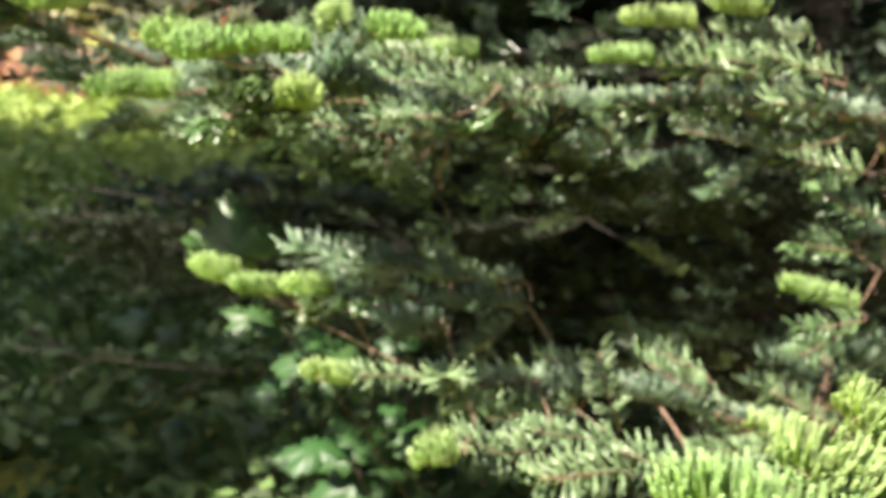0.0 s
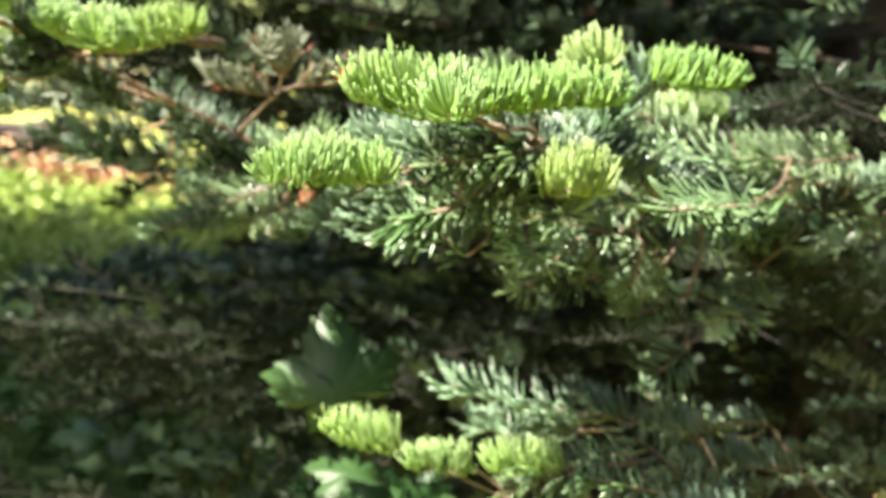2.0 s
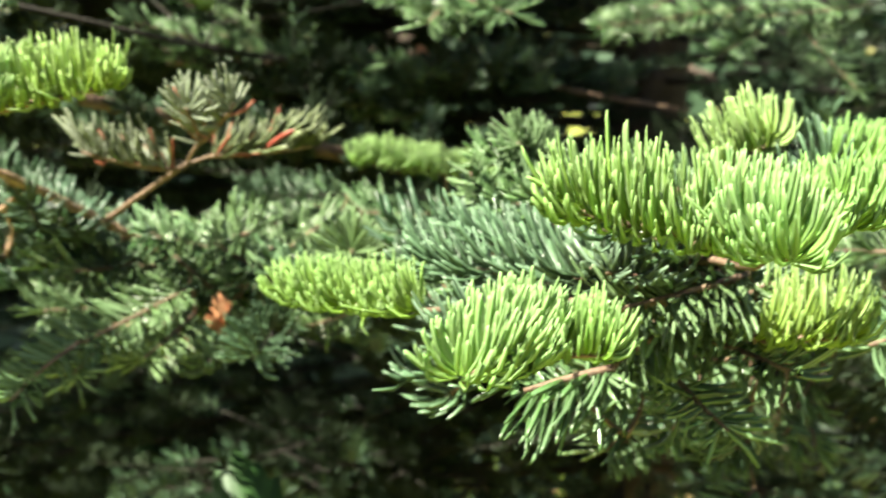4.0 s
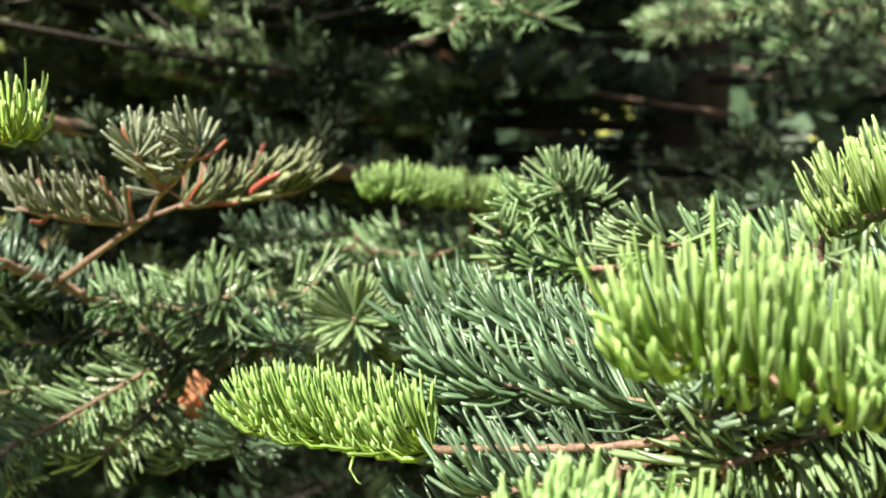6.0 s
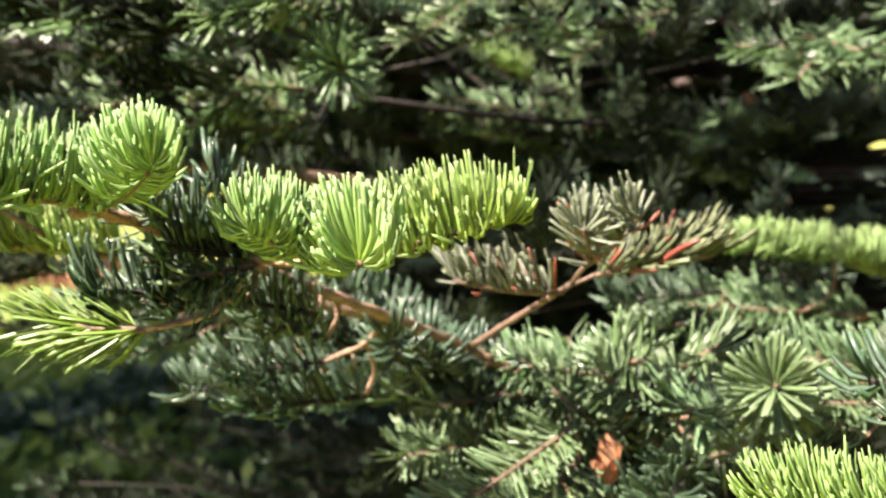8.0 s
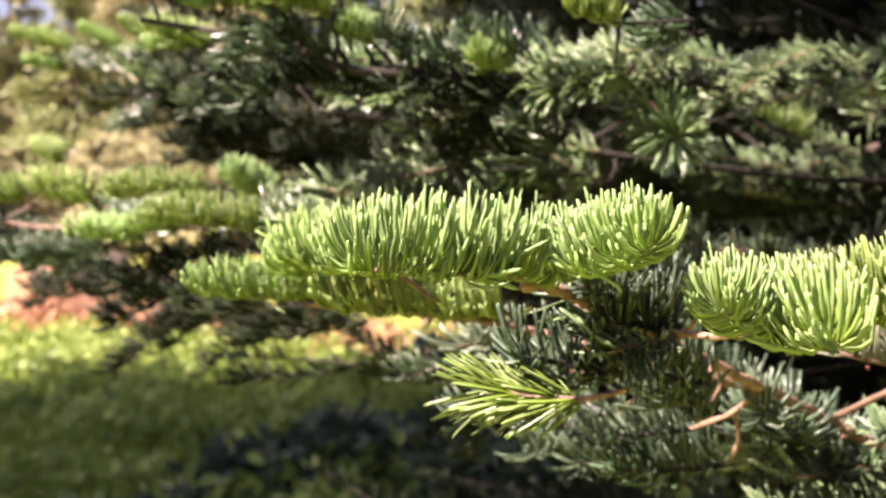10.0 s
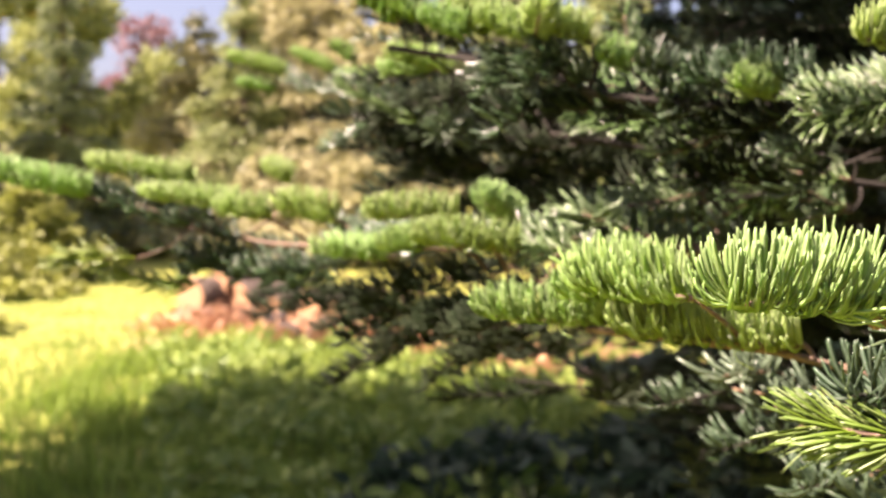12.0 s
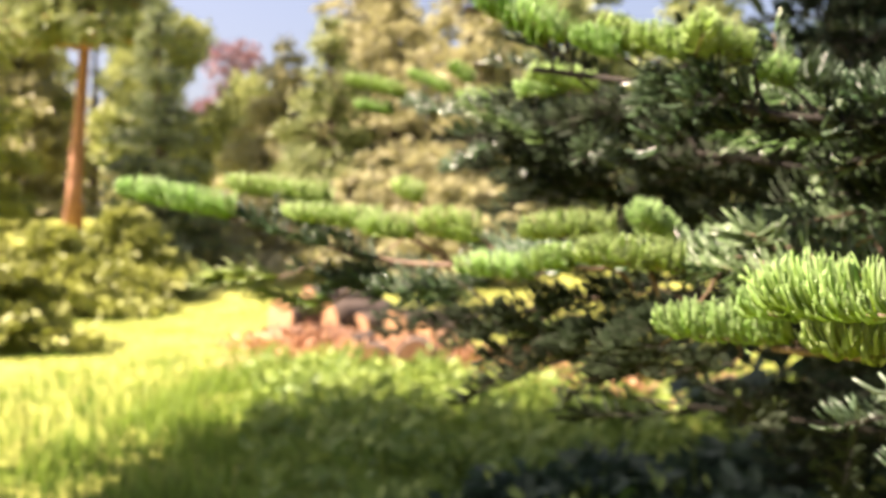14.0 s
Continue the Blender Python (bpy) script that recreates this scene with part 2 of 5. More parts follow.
def smooth_line(points, steps=6):
    """Catmull-Rom points through the given ones."""
    p = [np.asarray(q, float) for q in points]
    p = [2 * p[0] - p[1]] + p + [2 * p[-1] - p[-2]]
    out = []
    for i in range(1, len(p) - 2):
        for s in np.linspace(0, 1, steps, endpoint=False):
            out.append(0.5 * (2 * p[i] + (p[i + 1] - p[i - 1]) * s + (2 * p[i - 1] - 5 * p[i] + 4 * p[i + 1] - p[i + 2]) * s * s
                              + (3 * p[i] - p[i - 1] - 3 * p[i + 1] + p[i + 2]) * s ** 3))
    out.append(p[-2])
    return np.array(out)


def part(name, me, parent, label=""):
    ob = new(name, me)
    ob.parent = parent
    if label:
        tagged(ob, label)
    return ob


def empty(name, place=(0, 0, 0)):
    ob = new(name)
    ob.location = place
    return ob


# ---------------------------------------------------------------- needles and shoots
def needle_set(origin, d0, d1, length, width, twist, rings, profile):
    """Curved blunt needles, three-sided, as vertex, face and uv arrays."""
    n = len(origin)
    side0 = unit(np.cross(d0, np.array([1.0, 0.02, 0.05])))
    verts = np.zeros((n, len(rings), 3, 3))
    uvs = np.zeros((n, len(rings), 3, 2))
    for i, (s, w) in enumerate(zip(rings, profile)):
        p = origin + length[:, None] * (d0 * s + (d1 - d0) * (s * s * 0.5))
        t = unit(d0 + (d1 - d0) * s)
        a = unit(side0 - t * np.sum(side0 * t, axis=1, keepdims=True))
        b = np.cross(t, a)
        a2 = a * np.cos(twist)[:, None] + b * np.sin(twist)[:, None]
        b2 = np.cross(t, a2)
        half = (width * w * 0.5)[:, None]
        verts[:, i, 0] = p + a2 * half + b2 * half * 0.18
        verts[:, i, 1] = p - a2 * half + b2 * half * 0.18
        verts[:, i, 2] = p - b2 * half * 0.42
        uvs[:, i, :, 0] = s
        uvs[:, i, 2, 1] = 1.0
    m = len(rings)
    base = np.arange(n)[:, None, None] * (m * 3)
    quads = np.array([[i * 3 + k, i * 3 + (k + 1) % 3, (i + 1) * 3 + (k + 1) % 3, (i + 1) * 3 + k] for i in range(m - 1) for k in (range(3) if m > 2 else (1, 2))])
    ends = np.array([[(m - 1) * 3, (m - 1) * 3 + 1, (m - 1) * 3 + 2]])[:1 if m > 2 else 0]
    faces = [tuple(f) for f in (base + quads[None]).reshape(-1, 4)] + [tuple(f) for f in (base + ends[None]).reshape(-1, 3)]
    return verts.reshape(-1, 3), faces, uvs.reshape(-1, 2)


FINE = ((0.0, 0.28, 0.58, 0.91, 1.0), (0.55, 0.95, 1.0, 0.88, 0.38))
PLAIN = ((0.0, 0.5, 1.0), (0.6, 1.0, 0.5))
ROUGH = ((0.0, 0.97), (0.9, 0.75))


def shoot_mesh(kind, length, seed, fine=2):
    """A shoot along +x with its needles; +z is the lit upper side."""
    rng = np.random.default_rng(seed)
    per_m = {"fresh": 5900, "spread": 3600, "dark": 2300, "blue": 2500, "comb": 1900, "star": 2000, "inner": 2300, "dry": 1900}[kind]
    n = int(per_m * length + (26 if kind in ("fresh", "star") else 12))
    n = int(n * (0.17, 0.28, 0.75 if kind == "fresh" else 0.48, 1.0)[fine + 1])
    s = np.sort(rng.uniform(0.02 if kind != "star" else 0.3, 1.0, n))
    if kind == "fresh":
        s[n - n // 13:] = rng.uniform(0.93, 1.0, n // 13)
    late = np.clip((s - 0.72) / 0.28, 0, 1)
    X = np.array([1.0, 0, 0])
    Z = np.array([0, 0, 1.0])
    if kind in ("fresh", "dark", "blue", "inner"):
        phi = rng.uniform(-0.75, math.pi + 0.75, n) if kind == "fresh" else rng.uniform(-0.9, math.pi + 0.9, n)
    elif kind == "star":
        phi = rng.uniform(0, 2 * math.pi, n)
    elif kind == "dry":
        phi = rng.normal(math.pi / 2, 0.8, n)
    elif kind == "spread":
        phi = np.where(rng.random(n) < 0.5, -0.1, math.pi + 0.1) + rng.normal(0, 0.75, n)
    else:
        phi = np.where(rng.random(n) < 0.5, 0.0, math.pi) + rng.normal(0, 0.42, n)
    rad = np.stack([np.zeros(n), np.cos(phi), np.sin(phi)], 1)
    jit = lambda k: rng.normal(0, k, (n, 3))
    if kind == "fresh":
        d0 = unit(rad * 0.92 + X * (0.32 + 0.60 * late[:, None]) + Z * 0.16 + jit(0.07 + 0.12 * late[:, None]))
        d1 = unit(rad * 0.08 + X * (0.02 + 0.22 * late[:, None]) + Z * 1.0 + jit(0.11))
        d1 = unit(d1 + (rng.random(n) < 0.09)[:, None] * rng.normal(0, 0.40, (n, 3)))
        size, wide = rng.normal(0.0206, 0.0016, n) * (1 - 0.24 * late), 0.00142
    elif kind in ("dark", "blue", "inner"):
        d0 = unit(rad * 0.95 + X * (0.5 + 0.5 * late[:, None]) + jit(0.14))
        d1 = unit(rad * 0.55 + X * 0.35 + Z * 0.70 + jit(0.14))
        size, wide = rng.normal(0.0185, 0.0025, n), 0.0019
    elif kind == "star":
        d0 = unit(rad * 0.85 + X * (0.45 + 0.9 * late[:, None]) + jit(0.12))
        d1 = unit(rad * 0.80 + X * (0.40 + 0.7 * late[:, None]) + Z * 0.12 + jit(0.10))
        size, wide = rng.normal(0.0215, 0.002, n), 0.0021
    elif kind == "spread":
        d0 = unit(rad * 0.62 + X * (0.75 + 0.4 * late[:, None]) + jit(0.14))
        d1 = unit(rad * 0.55 + X * 0.95 + Z * 0.10 + jit(0.18))
        size, wide = rng.normal(0.0215, 0.003, n), 0.0016
    elif kind == "comb":
        d0 = unit(rad * 0.95 + X * (0.45 + 0.5 * late[:, None]) + jit(0.16))
        d1 = unit(rad * 0.80 + X * 0.50 + Z * 0.28 + jit(0.14))
        size, wide = rng.normal(0.0190, 0.0025, n), 0.0020
    else:
        d0 = unit(rad * 0.9 + X * 0.45 + Z * 0.15 + jit(0.2))
        d1 = unit(rad * 0.75 + X * 0.55 + Z * 0.35 + jit(0.2))
        size, wide = rng.normal(0.0180, 0.003, n), 0.0020
    bend = rng.normal(0, 0.03 * length, 2)
    axis = lambda q: np.stack([q * length, bend[0] * q * q * 2, bend[1] * q * q * 2 + 0.05 * length * q * q], 1)
    origin = axis(s) + rad * 0.0011
    rings, profile = (ROUGH, ROUGH, PLAIN, FINE)[fine + 1]
    v, f, uv = needle_set(origin, d0, d1, np.clip(size, 0.006, 0.03), np.full(n, wide * (2.3, 1.8, 1.15 if kind == "fresh" else 1.45, 1.0)[fine + 1]) * rng.uniform(0.85, 1.15, n), rng.uniform(-0.9, 0.9, n), rings, profile)
    q = np.linspace(0, 0.9 if kind == "fresh" else 1, (2, 2, 3, 6)[fine + 1])
    sv, sf = tube(axis(q), np.linspace(0.0015, 0.0008, len(q)), (3, 3, 3, 5)[fine + 1])
    k = len(v)
    verts = np.concatenate([v, np.array(sv)])
    faces = f + [tuple(i + k for i in ff) for ff in sf]
    uvs = np.concatenate([uv, np.zeros((len(sv), 2))])
    index = [0] * len(f) + [1] * len(sf)
    mat = {"fresh": M_FRESH, "spread": M_FRESH_SHADE, "dark": M_DARK, "blue": M_BLUE, "inner": M_NEEDLE_SHADE, "comb": M_COMB, "star": M_COMB, "dry": M_DRY}[kind]
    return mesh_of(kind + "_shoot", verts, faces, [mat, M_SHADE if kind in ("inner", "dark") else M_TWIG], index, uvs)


SIZES = (0.025, 0.045, 0.070, 0.105)
STORE = {}


def stored_shoot(kind, length, variant, fine=2):
    near_size = min(SIZES, key=lambda a: abs(math.log(a / length)))
    key = (kind, near_size, variant, fine)
    if key not in STORE:
        STORE[key] = shoot_mesh(kind, near_size, 1000 * variant + int(near_size * 1e4) + len(kind) * 77 + 5 * fine, fine)
    return STORE[key], near_size


fir = tagged(empty("fir_tree", (0.75, 2.3, 0.0)), "large fir with pale green new shoots on dark older twigs", "tree")
LABEL = {"fresh": "pale lime-green new shoot", "spread": "lime-green new shoot, spread flat", "dry": "browned dry twig with reddish needles"}


class Branch:
    """A limb of the fir: one bark mesh, with its shoots as parts below it."""

    def __init__(self, name, points, r0, r1, steps=7, label="", mat=None, knobs=0.16):
        self.line = smooth_line(points, steps)
        self.radii = r1 + (r0 - r1) * np.linspace(1, 0, len(self.line)) ** 2.2
        self.rng = np.random.default_rng(len(self.line) * 31 + int(1e3 * abs(points[-1][0])))
        self.ob = new(name)
        self.label = label
        self.mat = mat or M_TWIG
        self.knobs = knobs
        self.verts, self.faces = [], []
        self.add(self.line, self.radii, 8 if steps > 6 else 5)
        self.shoots = []
        self.nodes = [(p, r) for p, r in zip(self.line, self.radii)]

    def add(self, line, radii, sides):
        v, f = tube(line, radii, sides, self.rng, self.knobs)
        k = len(self.verts)
        self.verts += v
        self.faces += [tuple(i + k for i in ff) for ff in f]

    def dress(self, q0, q1, per_m, fine=1, kinds=("comb", "dark"), size=(0.05, 0.09), sink=0.0, back=0.0):
        """Older shoots on both sides of the wood."""
        lengths = np.concatenate([[0], np.cumsum(np.linalg.norm(np.diff(self.line, axis=0), axis=1))])
        tang = unit(np.gradient(self.line, axis=0))
        for j, s in enumerate(np.arange(q0 * lengths[-1], q1 * lengths[-1], 1.0 / per_m)):
            i = min(len(self.line) - 2, int(np.searchsorted(lengths, s)))
            side = unit(np.cross(tang[i], np.array([0, 0, 1.0]))) * (1 if j % 2 else -1)
            d = unit(side * self.rng.uniform(0.4, 1.0) + tang[i] * self.rng.uniform(0.4, 0.9) + np.array([0, 0, self.rng.uniform(-0.3, 0.35)]))
            at = self.line[i] + np.array([0, back * self.rng.uniform(0.5, 1.2), -sink * self.rng.uniform(0.3, 1.0)])
            shoot(self, kinds[int(self.rng.integers(0, len(kinds)))], tuple(at), tuple(at + d * self.rng.uniform(*size)), fine, twig=False, more=0)

    def sheath(self, q0, q1, kind="dark", step=0.05):
        """Older needles that still stand along the wood itself."""
        n = len(self.line) - 1
        total = float(np.sum(np.linalg.norm(np.diff(self.line, axis=0), axis=1)))
        for s in np.arange(q0, q1, step / total):
            a, b = self.line[int(s * n)], self.line[min(n, int((s + 1.25 * step / total) * n) + 1)]
            shoot(self, kind, tuple(a), tuple(b), 1, twig=False, more=0)

    def finish(self, joined=False):
        me = mesh_of("branch", self.verts, self.faces, [self.mat])
        old = self.ob
        name = old.name
        bpy.data.objects.remove(old)
        self.ob = new(name, me)
        self.ob.parent = fir
        self.ob.matrix_parent_inverse = Matrix.Translation(fir.location).inverted()
        if self.label:
            tagged(self.ob, self.label)
        if joined:
            for want in sorted({kind for kind, me, m, fine in self.shoots}):
                bm = bmesh.new()
                for kind, me, m, fine in self.shoots:
                    if kind == want:
                        moved = me.copy()
                        moved.transform(m)
                        bm.from_mesh(moved)
                        mats = list(moved.materials)
                        bpy.data.meshes.remove(moved)
                whole = bpy.data.meshes.new("foliage")
                bm.to_mesh(whole)
                bm.free()
                for mat in mats:
                    whole.materials.append(mat)
                tagged(part("foliage", whole, self.ob), kind="stuff")
            return
        for kind, me, m, fine in self.shoots:
            s = part("shoot", me, self.ob, LABEL.get(kind, ""))
            s.matrix_basis = m


def shoot(branch, kind, base, tip, fine=2, up=None, twig=True, more=None):
    """A shoot of that kind from base to tip, joined to its branch by a twig, with close siblings of older needles."""
    a, b = Vector(base), Vector(tip)
    length = max((b - a).length, 0.018)
    x = (b - a).normalized()
    rng = branch.rng
    if up is None:
        up = (-0.15, -0.60, 0.80) if kind in ("comb", "spread") and fine > 0 else (0, 0, 1)
    side = Vector(up).cross(x)
    if side.length < 0.2:
        side = Vector((0, 1, 0)).cross(x)
    side.normalize()
    z = x.cross(side)
    m = Matrix((x, side, z)).transposed().to_4x4()
    m = m @ Matrix.Rotation(rng.uniform(-0.25, 0.25), 4, "X")
    me, size = stored_shoot(kind, length, int(rng.integers(0, 3)), fine)
    k = length / size
    grow = min(max(k, 0.85), 1.18)
    m = Matrix.Translation(a) @ m @ Matrix.Diagonal((k, grow, grow, 1))
    branch.shoots.append((kind, me, m, fine))
    start = np.array(base)
    if twig:
        here = np.array([p for p, r in branch.nodes])
        behind = np.maximum(0, (here - start) @ np.array(x))
        d = np.linalg.norm(here - start, axis=1) + 1.5 * behind
        i = int(np.argmin(d))
        if d[i] > 0.004:
            at, r = branch.nodes[i]
            middle = 0.5 * (at + start) - np.array(x) * d[i] * 0.12 + np.array([0, 0, -0.05 * d[i]])
            line = smooth_line([at, middle, start], 4 if fine == 2 else 2)
            radii = np.linspace(min(0.0020, r * 0.7), 0.0011, len(line))
            branch.add(line, radii, 5 if fine == 2 else 3)
            branch.nodes += list(zip(line[2:], radii[2:]))
    if more is None:
        more = 1 if kind in ("comb", "dark", "blue") and fine > 0 else 0
    for j in range(more):
        s = np.array((rng.normal(0, 0.010), rng.uniform(0.004, 0.030), rng.normal(-0.010, 0.010)))
        d = unit(np.array(x) + rng.normal(0, 0.38, 3))
        p = start + s + np.array(x) * rng.uniform(-0.2, 0.3) * length
        shoot(branch, kind if kind == "inner" or rng.random() < 0.7 else "comb", tuple(p), tuple(p + d * length * rng.uniform(0.6, 1.0)), 1, up, True, 0)


# ---------------------------------------------------------------- ground
def rise(x, y):
    """Height of the ground: nearly level here, a bank behind the lawn."""
    d = -0.33 * x + 0.944 * y
    s = min(max((d - 20.0) / 26.0, 0.0), 1.0)
    return 2.6 * s * s * (3 - 2 * s) + 0.05 * noise.noise(Vector((x * 0.35, y * 0.35, 0))) * min(max((math.hypot(x, y) - 2) / 4, 0), 1)


def litter_amount(x, y):
    """A strip of brown litter and chips beyond the fir, and old needles below it."""
    line = abs(y - (10.6 - 0.33 * (x + 3.0)))
    strip = math.exp(-(line / 1.1) ** 2) * (1.0 if x > -6.3 else math.exp(-((x + 6.3) / 0.6) ** 2))
    below = math.exp(-(math.hypot(x - 0.9, y - 2.6) / 1.6) ** 4)
    return max(strip, below)


def build_ground():
    xs = np.unique(np.concatenate([np.linspace(-16, 12, 113), np.linspace(-60, 60, 61), np.linspace(-600, 600, 25)]))
    ys = np.unique(np.concatenate([np.linspace(-6, 22, 113), np.linspace(-60, 80, 71), np.linspace(-600, 600, 25)]))
    verts = [(x, y, rise(x, y)) for y in ys for x in xs]
    w = len(xs)
    faces = [(j * w + i, j * w + i + 1, (j + 1) * w + i + 1, (j + 1) * w + i) for j in range(len(ys) - 1) for i in range(w - 1)]
    me = mesh_of("ground", verts, faces, [M_GROUND])
    att = me.attributes.new("litter", "FLOAT", "POINT")
    att.data.foreach_set("value", np.array([litter_amount(v[0], v[1]) for v in verts], dtype=np.float32))
    return tagged(new("ground", me), "sunlit lawn with rough grass and brown litter", "ground", kind="structure")


build_ground()


# ---------------------------------------------------------------- far trees
def clumps(points, normals, size, rng, leaves=4):
    """Small ragged sprays, a few narrow blades each, at the points."""
    p = np.repeat(np.asarray(points, float), leaves, axis=0)
    n = len(p)
    d = unit(np.repeat(np.asarray(normals, float), leaves, axis=0) + rng.normal(0, 0.55, (n, 3)))
    a = unit(np.cross(d, rng.normal(0, 1, (n, 3))))
    s = (size * rng.uniform(0.6, 1.3, n))[:, None]
    q = p + rng.normal(0, size * 0.42, (n, 3))
    verts = np.stack([q, q + d * s * 0.55 + a * s * 0.24, q + d * s, q + d * s * 0.45 - a * s * 0.24], 1).reshape(-1, 3)
    faces = np.arange(4 * n).reshape(n, 4).tolist()
    return verts, faces


def conifer(name, label, x, y, height, radius, mat, seed, bare=0.08, droop=0.25, bark=M_BARK, dense=1.0, size=0.42, lean=0.0, blades=4, girth=1.0):
    """Trunk, whorled limbs and a crown of sprays with an uneven outline."""
    rng = np.random.default_rng(seed)
    z0 = rise(x, y)
    tree = tagged(empty(name, (x, y, z0)), label, "tree", "trees behind the lawn")
    line = [(lean * q * height + 0.04 * height * 0.1 * math.sin(5 * q + seed), 0.01 * height * math.sin(3 * q), q * height) for q in np.linspace(-0.01, 1, 10)]
    v, f = tube(line, [girth * height * 0.021 * (1.02 - q) * (1.5 if q < 0.03 else 1) + 0.01 for q in np.linspace(0, 1, 10)], 9, rng, 0.08)
    part("trunk", mesh_of("trunk", v, f, [bark]), tree)
    pts, nrm, lv, lf = [], [], [], []
    levels = int(height * 2.2 * dense)
    for i in range(levels):
        q = bare + (1 - bare) * (i + rng.uniform(0, 0.8)) / levels
        reach = radius * (1.03 - q) / (1.03 - bare) * rng.uniform(0.75, 1.15) + 0.12
        for k in range(int(5 + 4 * (1 - q))):
            w = rng.uniform(0, 2 * math.pi)
            out = np.array([math.cos(w), math.sin(w), 0.0])
            r = reach * rng.uniform(0.7, 1.1)
            root = np.array([lean * q * height, 0, q * height])
            end = root + out * r + np.array([0, 0, -droop * r + 0.10 * r])
            tv, tf = tube([root, 0.5 * (root + end) + np.array([0, 0, 0.06 * r]), end], [0.02 * radius, 0.013 * radius, 0.004 * radius], 4)
            o = len(lv)
            lv += tv
            lf += [tuple(a + o for a in ff) for ff in tf]
            for s in np.linspace(0.3, 1.0, max(3, int(r * 7 * dense))):
                side = np.array([-out[1], out[0], 0]) * rng.uniform(-0.28, 0.28) * r * (1.2 - 0.6 * s)
                pts.append(root + (end - root) * s + side + np.array([0, 0, 0.06 * r * math.sin(3 * s)]))
                nrm.append(out * 0.8 + side * 0.8 + np.array([0, 0, -0.15]))
    tagged(part("bough", mesh_of("bough", lv, lf, [bark]), tree), kind="stuff")
    cv, cf = clumps(pts, nrm, size * (0.9 if blades < 6 else 0.8), rng, blades)
    tagged(part("crown", mesh_of("crown", cv, cf, [mat], smooth=False), tree), kind="stuff")
    return tree


def leafy_tree(name, label, x, y, height, radius, mat, seed, bare=0.3, size=0.35, many=900, bark=M_BARK, blades=8):
    """Broad tree: forked limbs and a ragged crown of leaf clumps with gaps."""
    rng = np.random.default_rng(seed)
    z0 = rise(x, y)
    tree = tagged(empty(name, (x, y, z0)), label, "tree", "trees behind the lawn")
    v, f = tube([(0, 0, -0.1), (0.05, 0, height * 0.3), (0.0, 0.1, height * 0.6), (0.1, 0, height * 0.9)], [height * 0.025, height * 0.019, height * 0.012, 0.02], 8, rng, 0.1)
    part("trunk", mesh_of("trunk", v, f, [bark]), tree)
    lv, lf, centres = [], [], []
    for i in range(16):
        w, q = rng.uniform(0, 2 * math.pi), rng.uniform(bare, 0.95)
        r = radius * math.sqrt(max(0.05, 1 - ((q - 0.62) / 0.45) ** 2)) * rng.uniform(0.55, 1.0)
        root = np.array([0, 0, height * (q - 0.12)])
        end = np.array([math.cos(w) * r, math.sin(w) * r, height * q])
        tv, tf = tube([root, 0.5 * (root + end), end], [0.05, 0.03, 0.01], 5)
        o = len(lv)
        lv += tv
        lf += [tuple(a + o for a in ff) for ff in tf]
        centres.append((end, radius * rng.uniform(0.22, 0.42)))
    tagged(part("bough", mesh_of("bough", lv, lf, [bark]), tree), kind="stuff")
    pts, nrm = [], []
    for _ in range(many):
        c, r = centres[int(rng.integers(0, len(centres)))]
        d = unit(rng.normal(0, 1, 3))
        pts.append(c + d * r * rng.uniform(0.3, 1.0) ** 0.5)
        nrm.append(d + np.array([0, 0, 0.2]))
    cv, cf = clumps(pts, nrm, size * 0.8, rng, blades)
    tagged(part("crown", mesh_of("crown", cv, cf, [mat], smooth=False), tree), kind="stuff")
    return tree


def along(azimuth, distance):
    """A place on the ground seen from the clip's last standpoint: degrees to the left of north, metres."""
    a = radians(azimuth)
    return -0.43 - math.sin(a) * distance, 0.70 + math.cos(a) * distance


def far_conifer(name, label, azimuth, distance, *rest, **more):
    x, y = along(azimuth, distance)
    conifer(name, label, x, y, *rest, blades=8, **more)


def far_leafy(name, label, azimuth, distance, *rest, **more):
    x, y = along(azimuth, distance)
    leafy_tree(name, label, x, y, *rest, **more)


far_conifer("pine_tree", "tall pine with reddish bare trunk beyond the lawn", 38.6, 36, 17, 3.6, M_CROWN_MID, 11, bare=0.36, droop=0.16, bark=M_PINE, dense=0.8, size=0.42, lean=0.05, girth=0.7)
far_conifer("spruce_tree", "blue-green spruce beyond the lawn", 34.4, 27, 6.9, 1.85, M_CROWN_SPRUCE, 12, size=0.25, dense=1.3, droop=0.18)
far_conifer("spreading_yew", "low spreading yellow-green conifer with dark shade below", 44.0, 14.5, 1.75, 2.0, M_CROWN_YEW, 13, bare=0.04, droop=0.12, dense=3.0, size=0.2)
far_conifer("spreading_yew", "low spreading yellow-green conifer on the lawn", 36.0, 24, 2.0, 1.9, M_CROWN_YEW, 14, bare=0.04, droop=0.12, dense=2.6, size=0.24)
far_conifer("spreading_yew", "low spreading yellow-green conifer before the bare pine", 39.6, 21, 1.7, 2.1, M_CROWN_YEW, 36, bare=0.04, droop=0.12, dense=2.8, size=0.22)
far_leafy("leafy_tree", "light green spring tree behind the conifers", 34.0, 40, 7.0, 2.3, M_CROWN_LIME, 15, size=0.34, many=1900, bare=0.1)
far_leafy("copper_tree", "far copper-leaved tree against the sky", 30.4, 62, 10.6, 1.9, M_CROWN_RED, 16, bare=0.6, size=0.4, many=300)
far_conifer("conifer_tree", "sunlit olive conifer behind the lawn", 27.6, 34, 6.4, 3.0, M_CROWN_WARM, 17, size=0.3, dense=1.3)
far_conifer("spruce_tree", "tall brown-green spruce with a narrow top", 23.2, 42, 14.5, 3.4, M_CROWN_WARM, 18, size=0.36)
